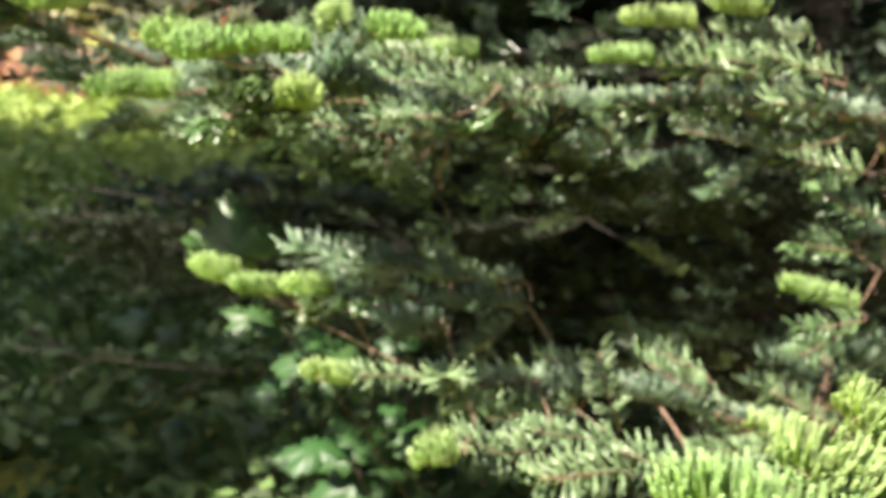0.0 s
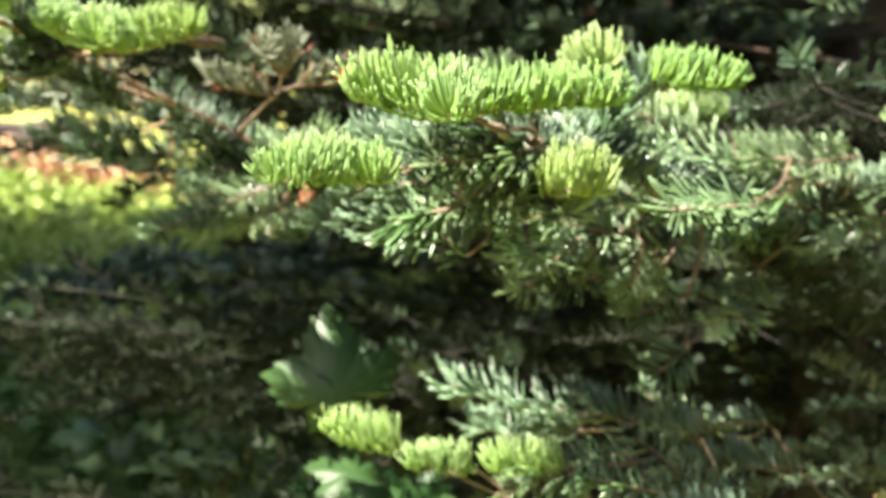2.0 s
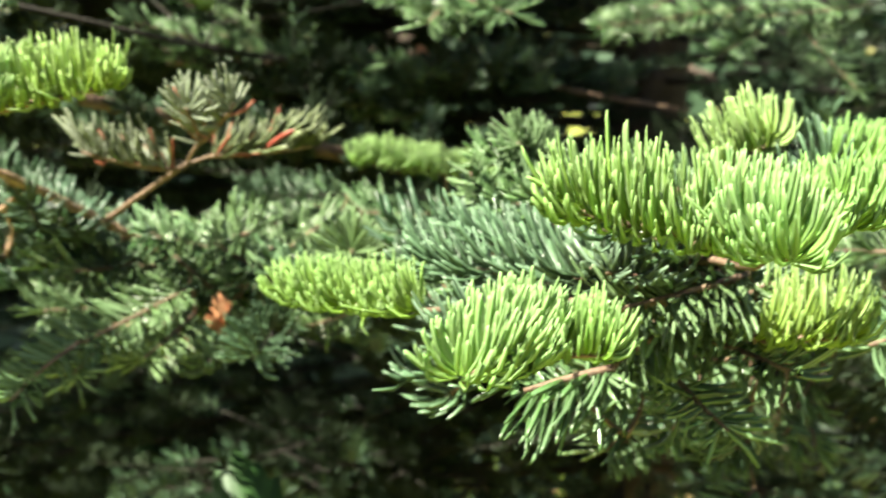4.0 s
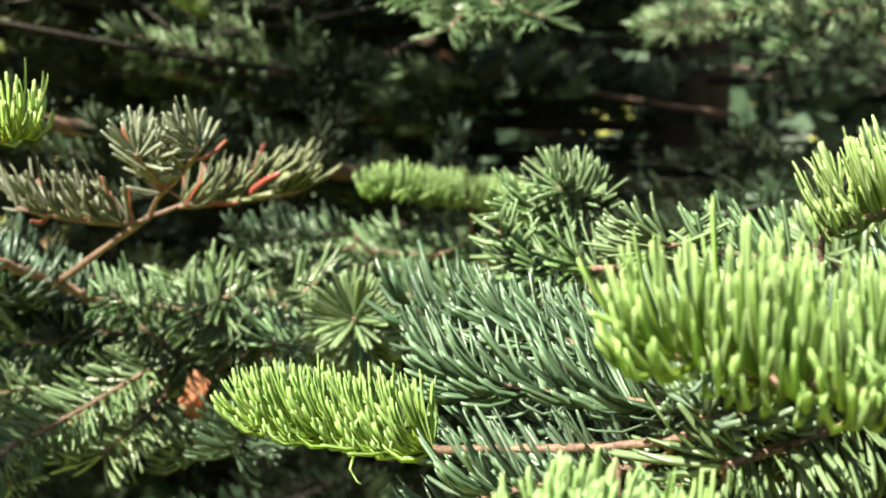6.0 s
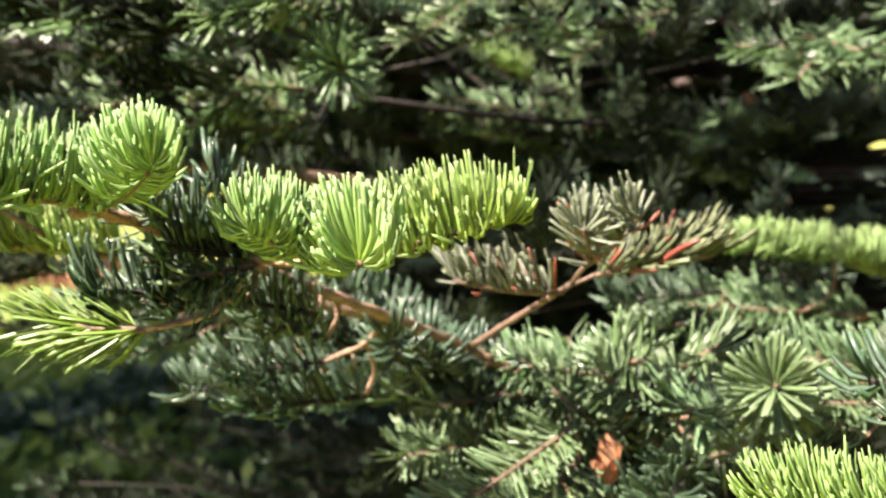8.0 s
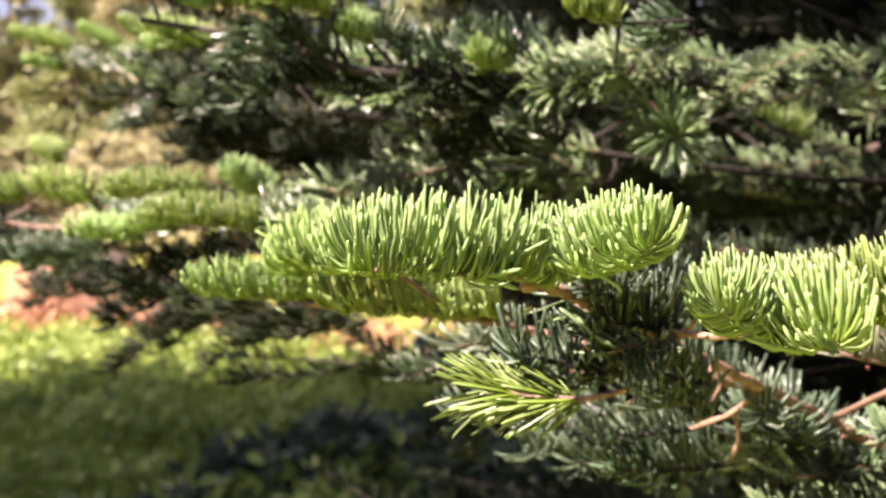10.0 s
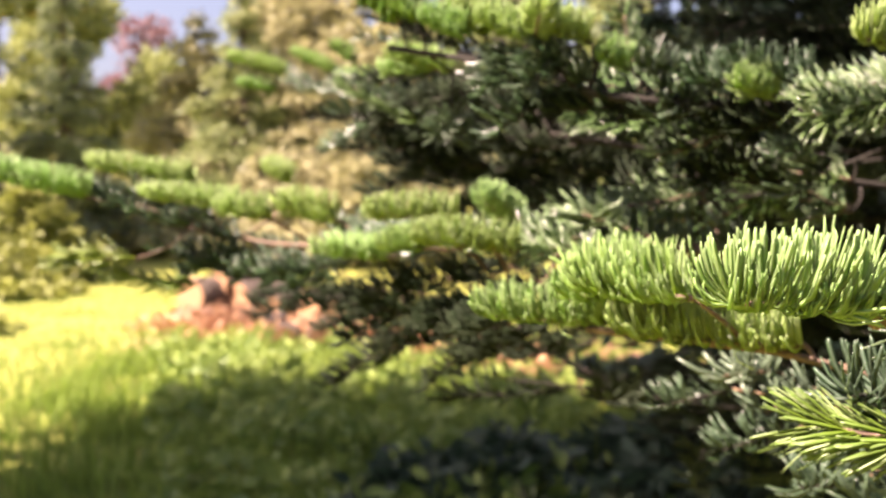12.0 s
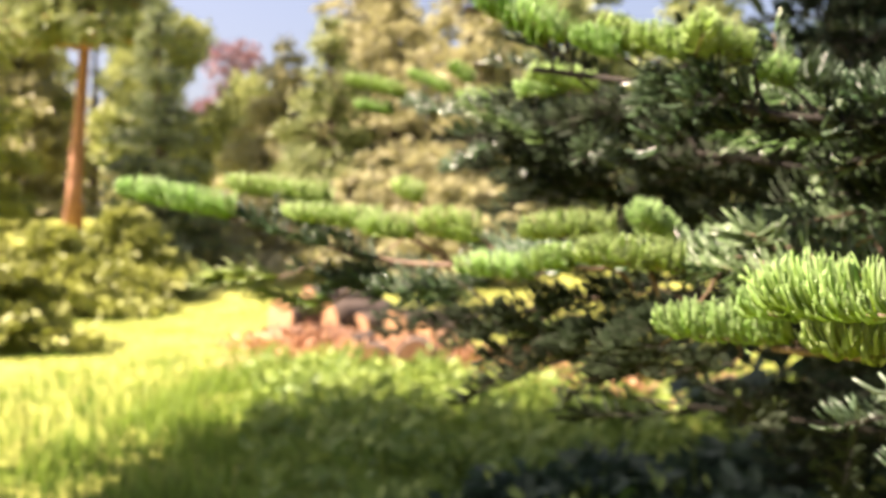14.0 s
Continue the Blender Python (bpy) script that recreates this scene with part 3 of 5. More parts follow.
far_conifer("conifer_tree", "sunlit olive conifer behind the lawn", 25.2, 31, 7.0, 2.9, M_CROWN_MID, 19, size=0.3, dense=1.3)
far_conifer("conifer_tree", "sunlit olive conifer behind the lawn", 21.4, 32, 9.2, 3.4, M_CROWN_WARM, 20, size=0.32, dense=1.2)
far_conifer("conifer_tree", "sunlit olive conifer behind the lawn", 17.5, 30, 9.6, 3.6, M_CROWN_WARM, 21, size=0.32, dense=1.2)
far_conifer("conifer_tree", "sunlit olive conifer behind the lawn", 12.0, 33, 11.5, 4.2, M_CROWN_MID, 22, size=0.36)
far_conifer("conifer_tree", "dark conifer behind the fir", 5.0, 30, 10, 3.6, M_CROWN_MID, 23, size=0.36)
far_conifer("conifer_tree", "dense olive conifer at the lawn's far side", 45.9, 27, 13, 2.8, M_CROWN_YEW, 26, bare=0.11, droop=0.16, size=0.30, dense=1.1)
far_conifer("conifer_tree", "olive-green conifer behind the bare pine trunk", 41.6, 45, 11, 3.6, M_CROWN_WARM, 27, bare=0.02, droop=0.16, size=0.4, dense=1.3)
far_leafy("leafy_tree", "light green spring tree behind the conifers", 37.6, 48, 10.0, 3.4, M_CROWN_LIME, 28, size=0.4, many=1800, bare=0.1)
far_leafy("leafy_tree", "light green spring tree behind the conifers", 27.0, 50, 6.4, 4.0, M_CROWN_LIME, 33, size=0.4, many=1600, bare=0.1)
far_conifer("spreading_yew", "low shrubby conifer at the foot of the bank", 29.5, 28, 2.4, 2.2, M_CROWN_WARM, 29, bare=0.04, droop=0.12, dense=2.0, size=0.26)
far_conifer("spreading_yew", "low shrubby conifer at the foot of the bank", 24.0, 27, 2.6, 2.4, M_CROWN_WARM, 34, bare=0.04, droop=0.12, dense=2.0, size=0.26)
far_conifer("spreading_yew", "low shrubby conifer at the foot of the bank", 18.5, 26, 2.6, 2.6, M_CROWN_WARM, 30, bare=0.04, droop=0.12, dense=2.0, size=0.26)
# added backdrop trees: they block sky and lawn behind the fir's dark interior
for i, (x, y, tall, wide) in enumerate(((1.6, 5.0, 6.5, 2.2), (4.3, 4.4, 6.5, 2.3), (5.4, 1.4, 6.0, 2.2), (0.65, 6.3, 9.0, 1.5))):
    conifer("dark_conifer", "dense dark conifer added as backdrop to the fir's black interior", x, y, tall, wide, M_CROWN_DARK, 35 + i, bare=0.0, droop=0.2, dense=1.5, size=0.26)
# unseen ring of trees, added only to lower the ambient light
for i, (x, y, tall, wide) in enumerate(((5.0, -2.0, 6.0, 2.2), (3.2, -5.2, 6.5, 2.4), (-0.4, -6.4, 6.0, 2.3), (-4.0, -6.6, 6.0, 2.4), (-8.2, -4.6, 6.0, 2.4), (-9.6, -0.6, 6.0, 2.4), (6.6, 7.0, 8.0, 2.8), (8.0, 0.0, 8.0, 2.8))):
    conifer("garden_conifer", "unseen dark conifer added to cut skylight and bounce", x, y, tall, wide, M_CROWN_DARK, 135 + i, bare=0.0, droop=0.2, dense=1.1, size=0.42)
# unseen pines added as shadow casters; crowns placed to fit the grass shade
for i, (x, y, tall, bare, wide) in enumerate(((-6.5, 3.6, 12.0, 0.54, 1.3), (-6.80, 0.80, 10.8, 0.50, 1.5), (-6.5, 2.0, 10.5, 0.52, 1.2), (-4.8, 4.0, 10.5, 0.52, 1.7), (-8.3, 3.8, 11.5, 0.66, 1.0))):
    conifer("pine_tree", "unseen tall pine added to shade the rough grass", x, y, tall, wide, M_CROWN_MID, 31 + i, bare=bare, droop=0.1, dense=1.7, size=0.5)

# low shrubs added where the deep shade on the grass should read black
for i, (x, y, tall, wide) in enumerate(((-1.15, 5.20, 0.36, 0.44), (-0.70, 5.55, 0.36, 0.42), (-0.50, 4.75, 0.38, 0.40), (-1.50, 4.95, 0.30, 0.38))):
    conifer("low_yew", "low dark shrub added to blacken the shaded grass", x, y, tall, wide, M_CROWN_DARK, 171 + i, bare=0.02, droop=0.1, dense=14.0, size=0.12)


def far_wood():
    """The wood at the horizon: a ragged band of leaf clumps."""
    rng = np.random.default_rng(77)
    pts, nrm = [], []
    for _ in range(5200):
        a, d = rng.uniform(-75, 75), rng.uniform(64, 84)
        x, y = along(a, d)
        tall = 8.0 + 3.5 * noise.noise(Vector((a * 0.16, 2.0, 0))) + 2.0 * noise.noise(Vector((a * 0.9, 5.0, 0)))
        if 23 < a < 33:
            tall *= 0.62
        pts.append(np.array([x, y, rise(x, y) + rng.uniform(0, 1) ** 0.7 * tall]))
        nrm.append(np.array([rng.normal(0, 0.5), -0.6, 0.6]))
    v, f = clumps(pts, nrm, 0.9, rng, 5)
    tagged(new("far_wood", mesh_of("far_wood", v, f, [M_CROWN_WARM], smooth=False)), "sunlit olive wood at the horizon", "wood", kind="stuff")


far_wood()


# ---------------------------------------------------------------- log pile, stones, grass
def build_log(x, y, length, radius, yaw, seed, lift=0.0, tilt=0.0):
    """A sawn log: bark body and a pale cut face at each end."""
    rng = np.random.default_rng(seed)
    log = tagged(empty("log", (x, y, rise(x, y) + radius * 0.93 + lift)), "sawn log with pale cut end on brown litter", "log", "logs of the woodpile")
    log.rotation_euler = (0, radians(tilt), radians(yaw))
    line = [(q * length, 0.02 * math.sin(4 * q + seed), 0.015 * math.cos(5 * q)) for q in np.linspace(0, 1, 7)]
    v, f = tube(line, [radius * (1 + 0.03 * math.sin(7 * q + seed)) for q in np.linspace(0, 1, 7)], 16, rng, 0.03)
    part("bark", mesh_of("bark", v, f, [M_BARK]), log)
    for end, out in ((line[0], -1), (line[-1], 1)):
        bm = bmesh.new()
        bmesh.ops.create_cone(bm, cap_ends=True, segments=20, radius1=radius * 0.93, radius2=radius * 0.90, depth=0.02)
        for vert in bm.verts:
            vert.co = Matrix.Rotation(radians(90), 3, "Y") @ vert.co + Vector((end[0] + out * 0.006, end[1], end[2]))
        me = bpy.data.meshes.new("cut_face")
        bm.to_mesh(me)
        bm.free()
        me.materials.append(M_WOOD)
        part("cut_face", me, log, "pale sawn end grain")
    return log


build_log(-7.30, 13.75, 1.3, 0.33, 62, 41)
build_log(-6.72, 13.95, 1.2, 0.30, 66, 42)
build_log(-7.00, 14.00, 1.2, 0.22, 60, 43, lift=0.34)
build_log(-6.25, 14.10, 1.1, 0.20, 72, 44)
build_log(-5.68, 14.10, 1.2, 0.24, 64, 45)
build_log(-5.25, 14.05, 1.2, 0.16, 70, 46)
build_log(-7.80, 14.30, 1.6, 0.10, 24, 51, lift=0.02)
build_log(-3.35, 11.9, 1.2, 0.16, 85, 48)
build_log(-4.40, 11.0, 1.0, 0.07, 10, 49)
build_log(-3.20, 10.6, 0.9, 0.06, -8, 50)
build_log(-4.05, 10.5, 0.5, 0.20, 112, 52)
build_log(-4.62, 10.7, 0.5, 0.16, 108, 53)
build_log(-3.55, 10.3, 0.4, 0.11, 115, 54)
build_log(-5.35, 11.6, 0.9, 0.16, 95, 55)


def brush_heap():
    """Brown twigs and chips heaped round the logs and along the litter."""
    rng = np.random.default_rng(58)
    pts, nrm = [], []
    for _ in range(1000):
        q = rng.uniform(0, 1) ** 1.4
        x, y = -7.2 + 6.6 * q + rng.normal(0, 0.35), 13.9 - 3.8 * q + rng.normal(0, 0.45)
        tall = 0.10 * math.exp(-((x + 6.6) / 1.2) ** 2) + 0.08
        pts.append(np.array([x, y, rise(x, y) + tall * rng.uniform(0, 1)]))
        nrm.append(np.array([rng.normal(0, 1), rng.normal(0, 1), 0.25]))
    v, f = clumps(pts, nrm, 0.12, rng, 4)
    tagged(new("brush_heap", mesh_of("brush_heap", v, f, [M_CROWN_BROWN], smooth=False)), "reddish-brown dead twigs and chips round the logs", "brush", kind="stuff")


def wood_chips():
    """Pale chips and bark flakes strewn along the litter."""
    rng = np.random.default_rng(63)
    pts, nrm = [], []
    for _ in range(1500):
        q = rng.uniform(0, 1)
        x, y = -6.8 + 5.0 * q + rng.normal(0, 0.3), 12.9 - 3.0 * q + rng.normal(0, 0.45)
        pts.append(np.array([x, y, rise(x, y) + 0.03 + 0.10 * rng.uniform(0, 1) ** 2]))
        nrm.append(np.array([rng.normal(0, 1), rng.normal(-0.4, 1), 0.5]))
    v, f = clumps(pts, nrm, 0.13, rng, 3)
    tagged(new("wood_chips", mesh_of("wood_chips", v, f, [M_WOOD], smooth=False)), "pale pinkish wood chips strewn on the litter", "wood chips", kind="stuff")


brush_heap()
wood_chips()
for i, (az, dist, size) in enumerate(((37.9, 28.5, 0.30), (36.6, 28.3, 0.26), (39.6, 28.8, 0.36), (35.7, 28.6, 0.22), (41.0, 28.5, 0.3))):
    bm = bmesh.new()
    bmesh.ops.create_icosphere(bm, subdivisions=2, radius=size)
    for vert in bm.verts:
        vert.co = Vector((vert.co.x * 1.3, vert.co.y, vert.co.z * 0.8)) * (1 + 0.25 * noise.noise(vert.co * 3 + Vector((i, 0, 0))))
    me = bpy.data.meshes.new("stone")
    bm.to_mesh(me)
    bm.free()
    me.materials.append(M_STONE)
    x, y = along(az, dist)
    stone = tagged(new("stone", me), "pale rounded field stone at the pine's foot", "stone", "stones on the bank")
    stone.location = (x, y, rise(x, y) + size * 0.45)



def grass_patch(name, label, spots, low, high, wide, seed, mat, curl=0.5):
    rng = np.random.default_rng(seed)
    n = len(spots)
    h = rng.uniform(low, high, n)
    w = rng.uniform(0, 2 * math.pi, n)
    lean = rng.uniform(0.05, curl, n) * h
    base = np.asarray(spots)
    out = np.stack([np.cos(w), np.sin(w), np.zeros(n)], 1)
    side = np.stack([-np.sin(w), np.cos(w), np.zeros(n)], 1) * (wide * rng.uniform(0.6, 1.4, n))[:, None] * 0.5
    up = np.array([0, 0, 1.0])
    mid = base + up * (h * 0.55)[:, None] + out * (lean * 0.3)[:, None]
    tip = base + up * h[:, None] + out * lean[:, None]
    verts = np.stack([base - side, base + side, mid - side * 0.8, mid + side * 0.8, tip], 1).reshape(-1, 3)
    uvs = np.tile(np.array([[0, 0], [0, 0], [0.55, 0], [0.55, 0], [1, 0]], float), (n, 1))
    faces = []
    for i in range(n):
        k = 5 * i
        faces += [(k, k + 1, k + 3, k + 2), (k + 2, k + 3, k + 4)]
    me = mesh_of(name, verts, faces, [mat], None, uvs)
    return tagged(new(name, me), label, "grass", kind="stuff")


def spots_in(n, seed, xs, ys, keep):
    rng = np.random.default_rng(seed)
    out = []
    while len(out) < n:
        x, y = rng.uniform(*xs), rng.uniform(*ys)
        if rng.random() < keep(x, y):
            out.append((x, y, rise(x, y) - 0.01))
    return out


def tufted(x, y):
    t = 0.5 + 0.9 * noise.noise(Vector((x * 1.3, y * 1.3, 3.0)))
    return max(0.03, min(1.0, t)) * (1 - 0.75 * min(1, litter_amount(x, y)))


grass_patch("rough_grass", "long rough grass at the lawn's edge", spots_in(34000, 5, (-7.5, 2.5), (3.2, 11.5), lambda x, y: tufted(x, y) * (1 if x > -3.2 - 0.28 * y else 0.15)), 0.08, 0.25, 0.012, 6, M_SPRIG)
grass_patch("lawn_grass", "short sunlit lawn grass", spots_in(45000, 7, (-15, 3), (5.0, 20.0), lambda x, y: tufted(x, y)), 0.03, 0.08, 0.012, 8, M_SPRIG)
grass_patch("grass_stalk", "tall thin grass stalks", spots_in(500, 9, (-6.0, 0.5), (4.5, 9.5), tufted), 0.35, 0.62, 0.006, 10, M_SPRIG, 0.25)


def lawn_weeds():
    """Leafy weeds in the rough grass, in loose tufts."""
    rng = np.random.default_rng(93)
    pts, nrm = [], []
    for x, y, z in spots_in(1500, 94, (-7.5, 0.8), (4.2, 10.6), lambda x, y: tufted(x, y) ** 2 if x > -0.43 - 0.56 * (y - 0.7) else 0):
        tall = rng.uniform(0.08, 0.34)
        for _ in range(int(rng.integers(4, 10))):
            pts.append(np.array([x + rng.normal(0, 0.05), y + rng.normal(0, 0.05), z + tall * rng.uniform(0.2, 1.0)]))
            nrm.append(np.array([rng.normal(0, 1), rng.normal(0, 1), 0.5]))
    v, f = clumps(pts, nrm, 0.095, rng, 3)
    tagged(new("lawn_weeds", mesh_of("lawn_weeds", v, f, [M_CROWN_WEED], smooth=False)), "yellow-green leafy weeds in the rough grass", "weeds", kind="stuff")


lawn_weeds()


def ground_ivy():
    """Low dark leaves in the shade beside the fir."""
    rng = np.random.default_rng(91)
    pts, nrm = [], []
    for _ in range(2600):
        x, y = rng.uniform(-1.9, 0.9), rng.uniform(1.5, 4.6)
        t = 0.55 + 0.6 * noise.noise(Vector((x * 2.0, y * 2.0, 9.0)))
        pts.append(np.array([x, y, rise(x, y) + 0.42 * max(0.05, t) * rng.uniform(0.2, 1.0)]))
        nrm.append(np.array([rng.normal(0, 0.7), rng.normal(-0.3, 0.6), 0.35]))
    v, f = clumps(pts, nrm, 0.085, rng, 5)
    tagged(new("ground_ivy", mesh_of("ground_ivy", v, f, [M_CROWN_IVY], smooth=False)), "dark shaded leaves of low ivy beside the fir", "ivy", kind="stuff")


ground_ivy()
# ---------------------------------------------------------------- the fir: trunk and inner limbs
trunk_line = [(0.0, 0.0, -0.05), (0.01, 0.0, 0.8), (0.0, 0.02, 1.8), (0.02, 0.0, 3.2), (0.0, 0.0, 4.6)]
tv, tf = tube(smooth_line(trunk_line, 5), np.linspace(0.105, 0.02, 21), 12, np.random.default_rng(3), 0.06)
part("trunk", mesh_of("trunk", tv, tf, [M_LIMB]), fir)


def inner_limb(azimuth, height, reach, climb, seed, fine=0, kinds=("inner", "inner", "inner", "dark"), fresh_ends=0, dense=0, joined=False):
    """A limb from the trunk with flat side sprays of older and shade-painted needles."""
    rng = np.random.default_rng(seed)
    out = np.array([math.sin(radians(azimuth)), math.cos(radians(azimuth)), 0.0])
    side = np.array([out[1], -out[0], 0.0])
    root = np.array([0.75, 2.3, height])
    end = root + out * reach + np.array([0, 0, climb])
    pts = [root, root + (end - root) * 0.35 + np.array([0, 0, -0.02]), root + (end - root) * 0.7 + np.array([0, 0, -0.05]) + side * rng.uniform(-0.05, 0.05), end]
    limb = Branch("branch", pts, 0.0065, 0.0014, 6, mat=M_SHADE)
    n = int(reach * (dense or (16 if fine == 0 else 14)))
    for i in range(n):
        q = 0.22 + 0.78 * (i + rng.uniform(0, 0.7)) / n
        at = limb.line[min(len(limb.line) - 1, int(q * (len(limb.line) - 1)))]
        s = 1 if i % 2 else -1
        spread = (0.10 + 0.16 * (1 - q)) * rng.uniform(0.5, 1.2)
        for j in range(2 if fine == 0 else 1):
            d = unit(side * s * rng.uniform(0.5, 1.0) + out * rng.uniform(0.3, 0.9) + np.array([0, 0, rng.uniform(-0.25, 0.15)]))
            base = at + d * spread * (j * 0.9 if fine == 0 else rng.uniform(0.0, 0.9))
            length = rng.uniform(0.06, 0.12) if fine == 0 else rng.uniform(0.10, 0.16)
            kind = kinds[int(rng.integers(0, len(kinds)))]
            shoot(limb, kind, tuple(base), tuple(base + d * length), fine, twig=j > 0)
    shoot(limb, "fresh" if fresh_ends and rng.random() < fresh_ends else "dark", tuple(end), tuple(end + out * 0.06), fine, twig=False)
    limb.finish(joined)


limb_rng = random.Random(12)
for i in range(36):
    z = 0.30 + 1.5 * ((i * 0.618) % 1.0)
    inner_limb(150 + 200 * ((i * 0.377) % 1.0), z, 1.22 * limb_rng.uniform(0.75, 1.0), limb_rng.uniform(-0.12, 0.06), 200 + i, fine=0 if z > 0.85 else -1)
# limbs above the view, added to shade the fir's interior
for i in range(22):
    z = 1.92 + 0.75 * ((i * 0.618) % 1.0)
    inner_limb(188 + 125 * ((i * 0.377) % 1.0), z, (1.86 - 0.35 * (z - 1.9)) * limb_rng.uniform(0.90, 1.0), limb_rng.uniform(0.0, 0.10), 300 + i, fine=-1, fresh_ends=0.7)
for i in range(22):
    z = 2.6 + 1.8 * ((i * 0.618) % 1.0)
    inner_limb(140 + 230 * ((i * 0.377) % 1.0), z, max(0.25, 1.55 - 0.62 * (z - 2.6)) * limb_rng.uniform(0.85, 1.0), limb_rng.uniform(-0.05, 0.10), 350 + i, fine=-1, fresh_ends=0.7, joined=True)
for i in range(20):
    z = 0.35 + 3.6 * ((i * 0.618) % 1.0)
    inner_limb(-10 + 150 * ((i * 0.377) % 1.0), z, max(0.25, 1.5 - 0.40 * max(0, z - 1.2)) * limb_rng.uniform(0.85, 1.0), limb_rng.uniform(-0.08, 0.10), 400 + i, fine=-1, fresh_ends=0.7, joined=True)
for i in range(20):
    z = 0.85 + 1.05 * ((i * 0.618) % 1.0)
    inner_limb(232 + 100 * ((i * 0.377) % 1.0), z, 1.28 * limb_rng.uniform(0.8, 1.0), limb_rng.uniform(-0.08, 0.06), 500 + i)
# limbs in shade-painted needles fill the black gaps between the branches
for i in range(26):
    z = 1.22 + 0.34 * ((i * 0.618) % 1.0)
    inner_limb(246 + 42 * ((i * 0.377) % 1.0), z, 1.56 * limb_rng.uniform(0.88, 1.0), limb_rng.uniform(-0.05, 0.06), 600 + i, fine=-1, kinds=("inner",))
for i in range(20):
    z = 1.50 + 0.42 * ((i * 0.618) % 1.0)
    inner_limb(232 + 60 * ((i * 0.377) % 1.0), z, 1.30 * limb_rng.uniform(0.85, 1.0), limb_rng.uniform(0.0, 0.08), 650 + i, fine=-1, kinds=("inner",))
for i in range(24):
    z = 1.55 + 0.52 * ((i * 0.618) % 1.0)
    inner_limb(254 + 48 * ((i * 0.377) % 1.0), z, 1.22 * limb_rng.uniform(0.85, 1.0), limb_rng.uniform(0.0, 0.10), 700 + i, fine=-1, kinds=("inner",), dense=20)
# a few more unseen limbs, added as a roof over the back sprays
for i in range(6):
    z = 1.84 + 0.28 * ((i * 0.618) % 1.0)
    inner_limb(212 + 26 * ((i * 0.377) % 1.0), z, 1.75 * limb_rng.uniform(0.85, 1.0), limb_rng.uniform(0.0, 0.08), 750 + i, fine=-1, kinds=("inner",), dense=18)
# lower limbs, again with the shade painted into their needles
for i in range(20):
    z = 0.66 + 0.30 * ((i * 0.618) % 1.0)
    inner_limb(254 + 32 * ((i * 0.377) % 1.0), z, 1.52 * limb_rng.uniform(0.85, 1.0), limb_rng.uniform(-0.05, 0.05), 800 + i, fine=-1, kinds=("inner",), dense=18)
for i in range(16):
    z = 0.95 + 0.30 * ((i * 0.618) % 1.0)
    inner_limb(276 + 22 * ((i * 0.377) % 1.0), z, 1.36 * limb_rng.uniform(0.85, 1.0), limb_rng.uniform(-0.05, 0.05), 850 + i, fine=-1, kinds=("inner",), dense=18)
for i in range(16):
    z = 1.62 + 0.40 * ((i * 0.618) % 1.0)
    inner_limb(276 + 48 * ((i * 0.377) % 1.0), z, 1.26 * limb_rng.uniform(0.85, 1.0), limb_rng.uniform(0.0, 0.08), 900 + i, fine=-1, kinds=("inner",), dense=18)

# unseen occluder limbs, added to keep the sun off the inner shoots
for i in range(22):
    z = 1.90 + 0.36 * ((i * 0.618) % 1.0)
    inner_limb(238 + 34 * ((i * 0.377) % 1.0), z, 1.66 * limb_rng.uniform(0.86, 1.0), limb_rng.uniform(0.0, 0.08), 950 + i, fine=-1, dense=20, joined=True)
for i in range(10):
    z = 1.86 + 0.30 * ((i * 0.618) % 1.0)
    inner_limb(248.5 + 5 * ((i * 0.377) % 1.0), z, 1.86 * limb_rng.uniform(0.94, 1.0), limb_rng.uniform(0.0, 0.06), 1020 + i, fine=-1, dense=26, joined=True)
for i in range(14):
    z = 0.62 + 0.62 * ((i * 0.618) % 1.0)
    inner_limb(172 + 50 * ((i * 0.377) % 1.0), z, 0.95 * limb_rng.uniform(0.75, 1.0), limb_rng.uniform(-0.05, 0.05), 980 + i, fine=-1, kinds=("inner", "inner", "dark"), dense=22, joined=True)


# ---------------------------------------------------------------- the fir: outer branches near the lens
front = Branch("branch", [(0.75, 2.3, 0.85), (1.02, 1.55, 0.95), (0.62, 0.72, 1.09), (0.37, 0.49, 1.15)], 0.013, 0.0025)
near = Branch("branch", [(0.75, 2.3, 0.98), (0.40, 1.55, 1.12), (0.14, 1.10, 1.225), (0.03, 0.97, 1.268), (-0.02, 0.93, 1.28)], 0.013, 0.0022)
low = Branch("branch", [(0.75, 2.3, 0.72), (0.62, 1.50, 0.90), (0.47, 1.09, 0.955), (0.34, 1.05, 0.985), (0.25, 1.03, 1.0), (0.14, 0.96, 1.02)], 0.010, 0.0020)
right = Branch("branch", [(0.75, 2.3, 1.22), (0.66, 1.55, 1.22), (0.52, 1.13, 1.25), (0.36, 1.10, 1.26), (0.22, 1.12, 1.245), (0.12, 1.09, 1.25)], 0.010, 0.0020)
mid = Branch("branch", [(0.75, 2.3, 1.08), (0.20, 1.62, 1.15), (-0.05, 1.33, 1.195), (-0.144, 1.240, 1.228), (-0.209, 1.217, 1.262), (-0.318, 1.092, 1.325), (-0.335, 1.070, 1.331)], 0.0055, 0.0019, 30, mat=M_TAN, knobs=0.42)
side_mid = Branch("branch", [(-0.235, 1.19, 1.277), (-0.30, 1.175, 1.295), (-0.36, 1.185, 1.308), (-0.44, 1.205, 1.313)], 0.003, 0.0018)
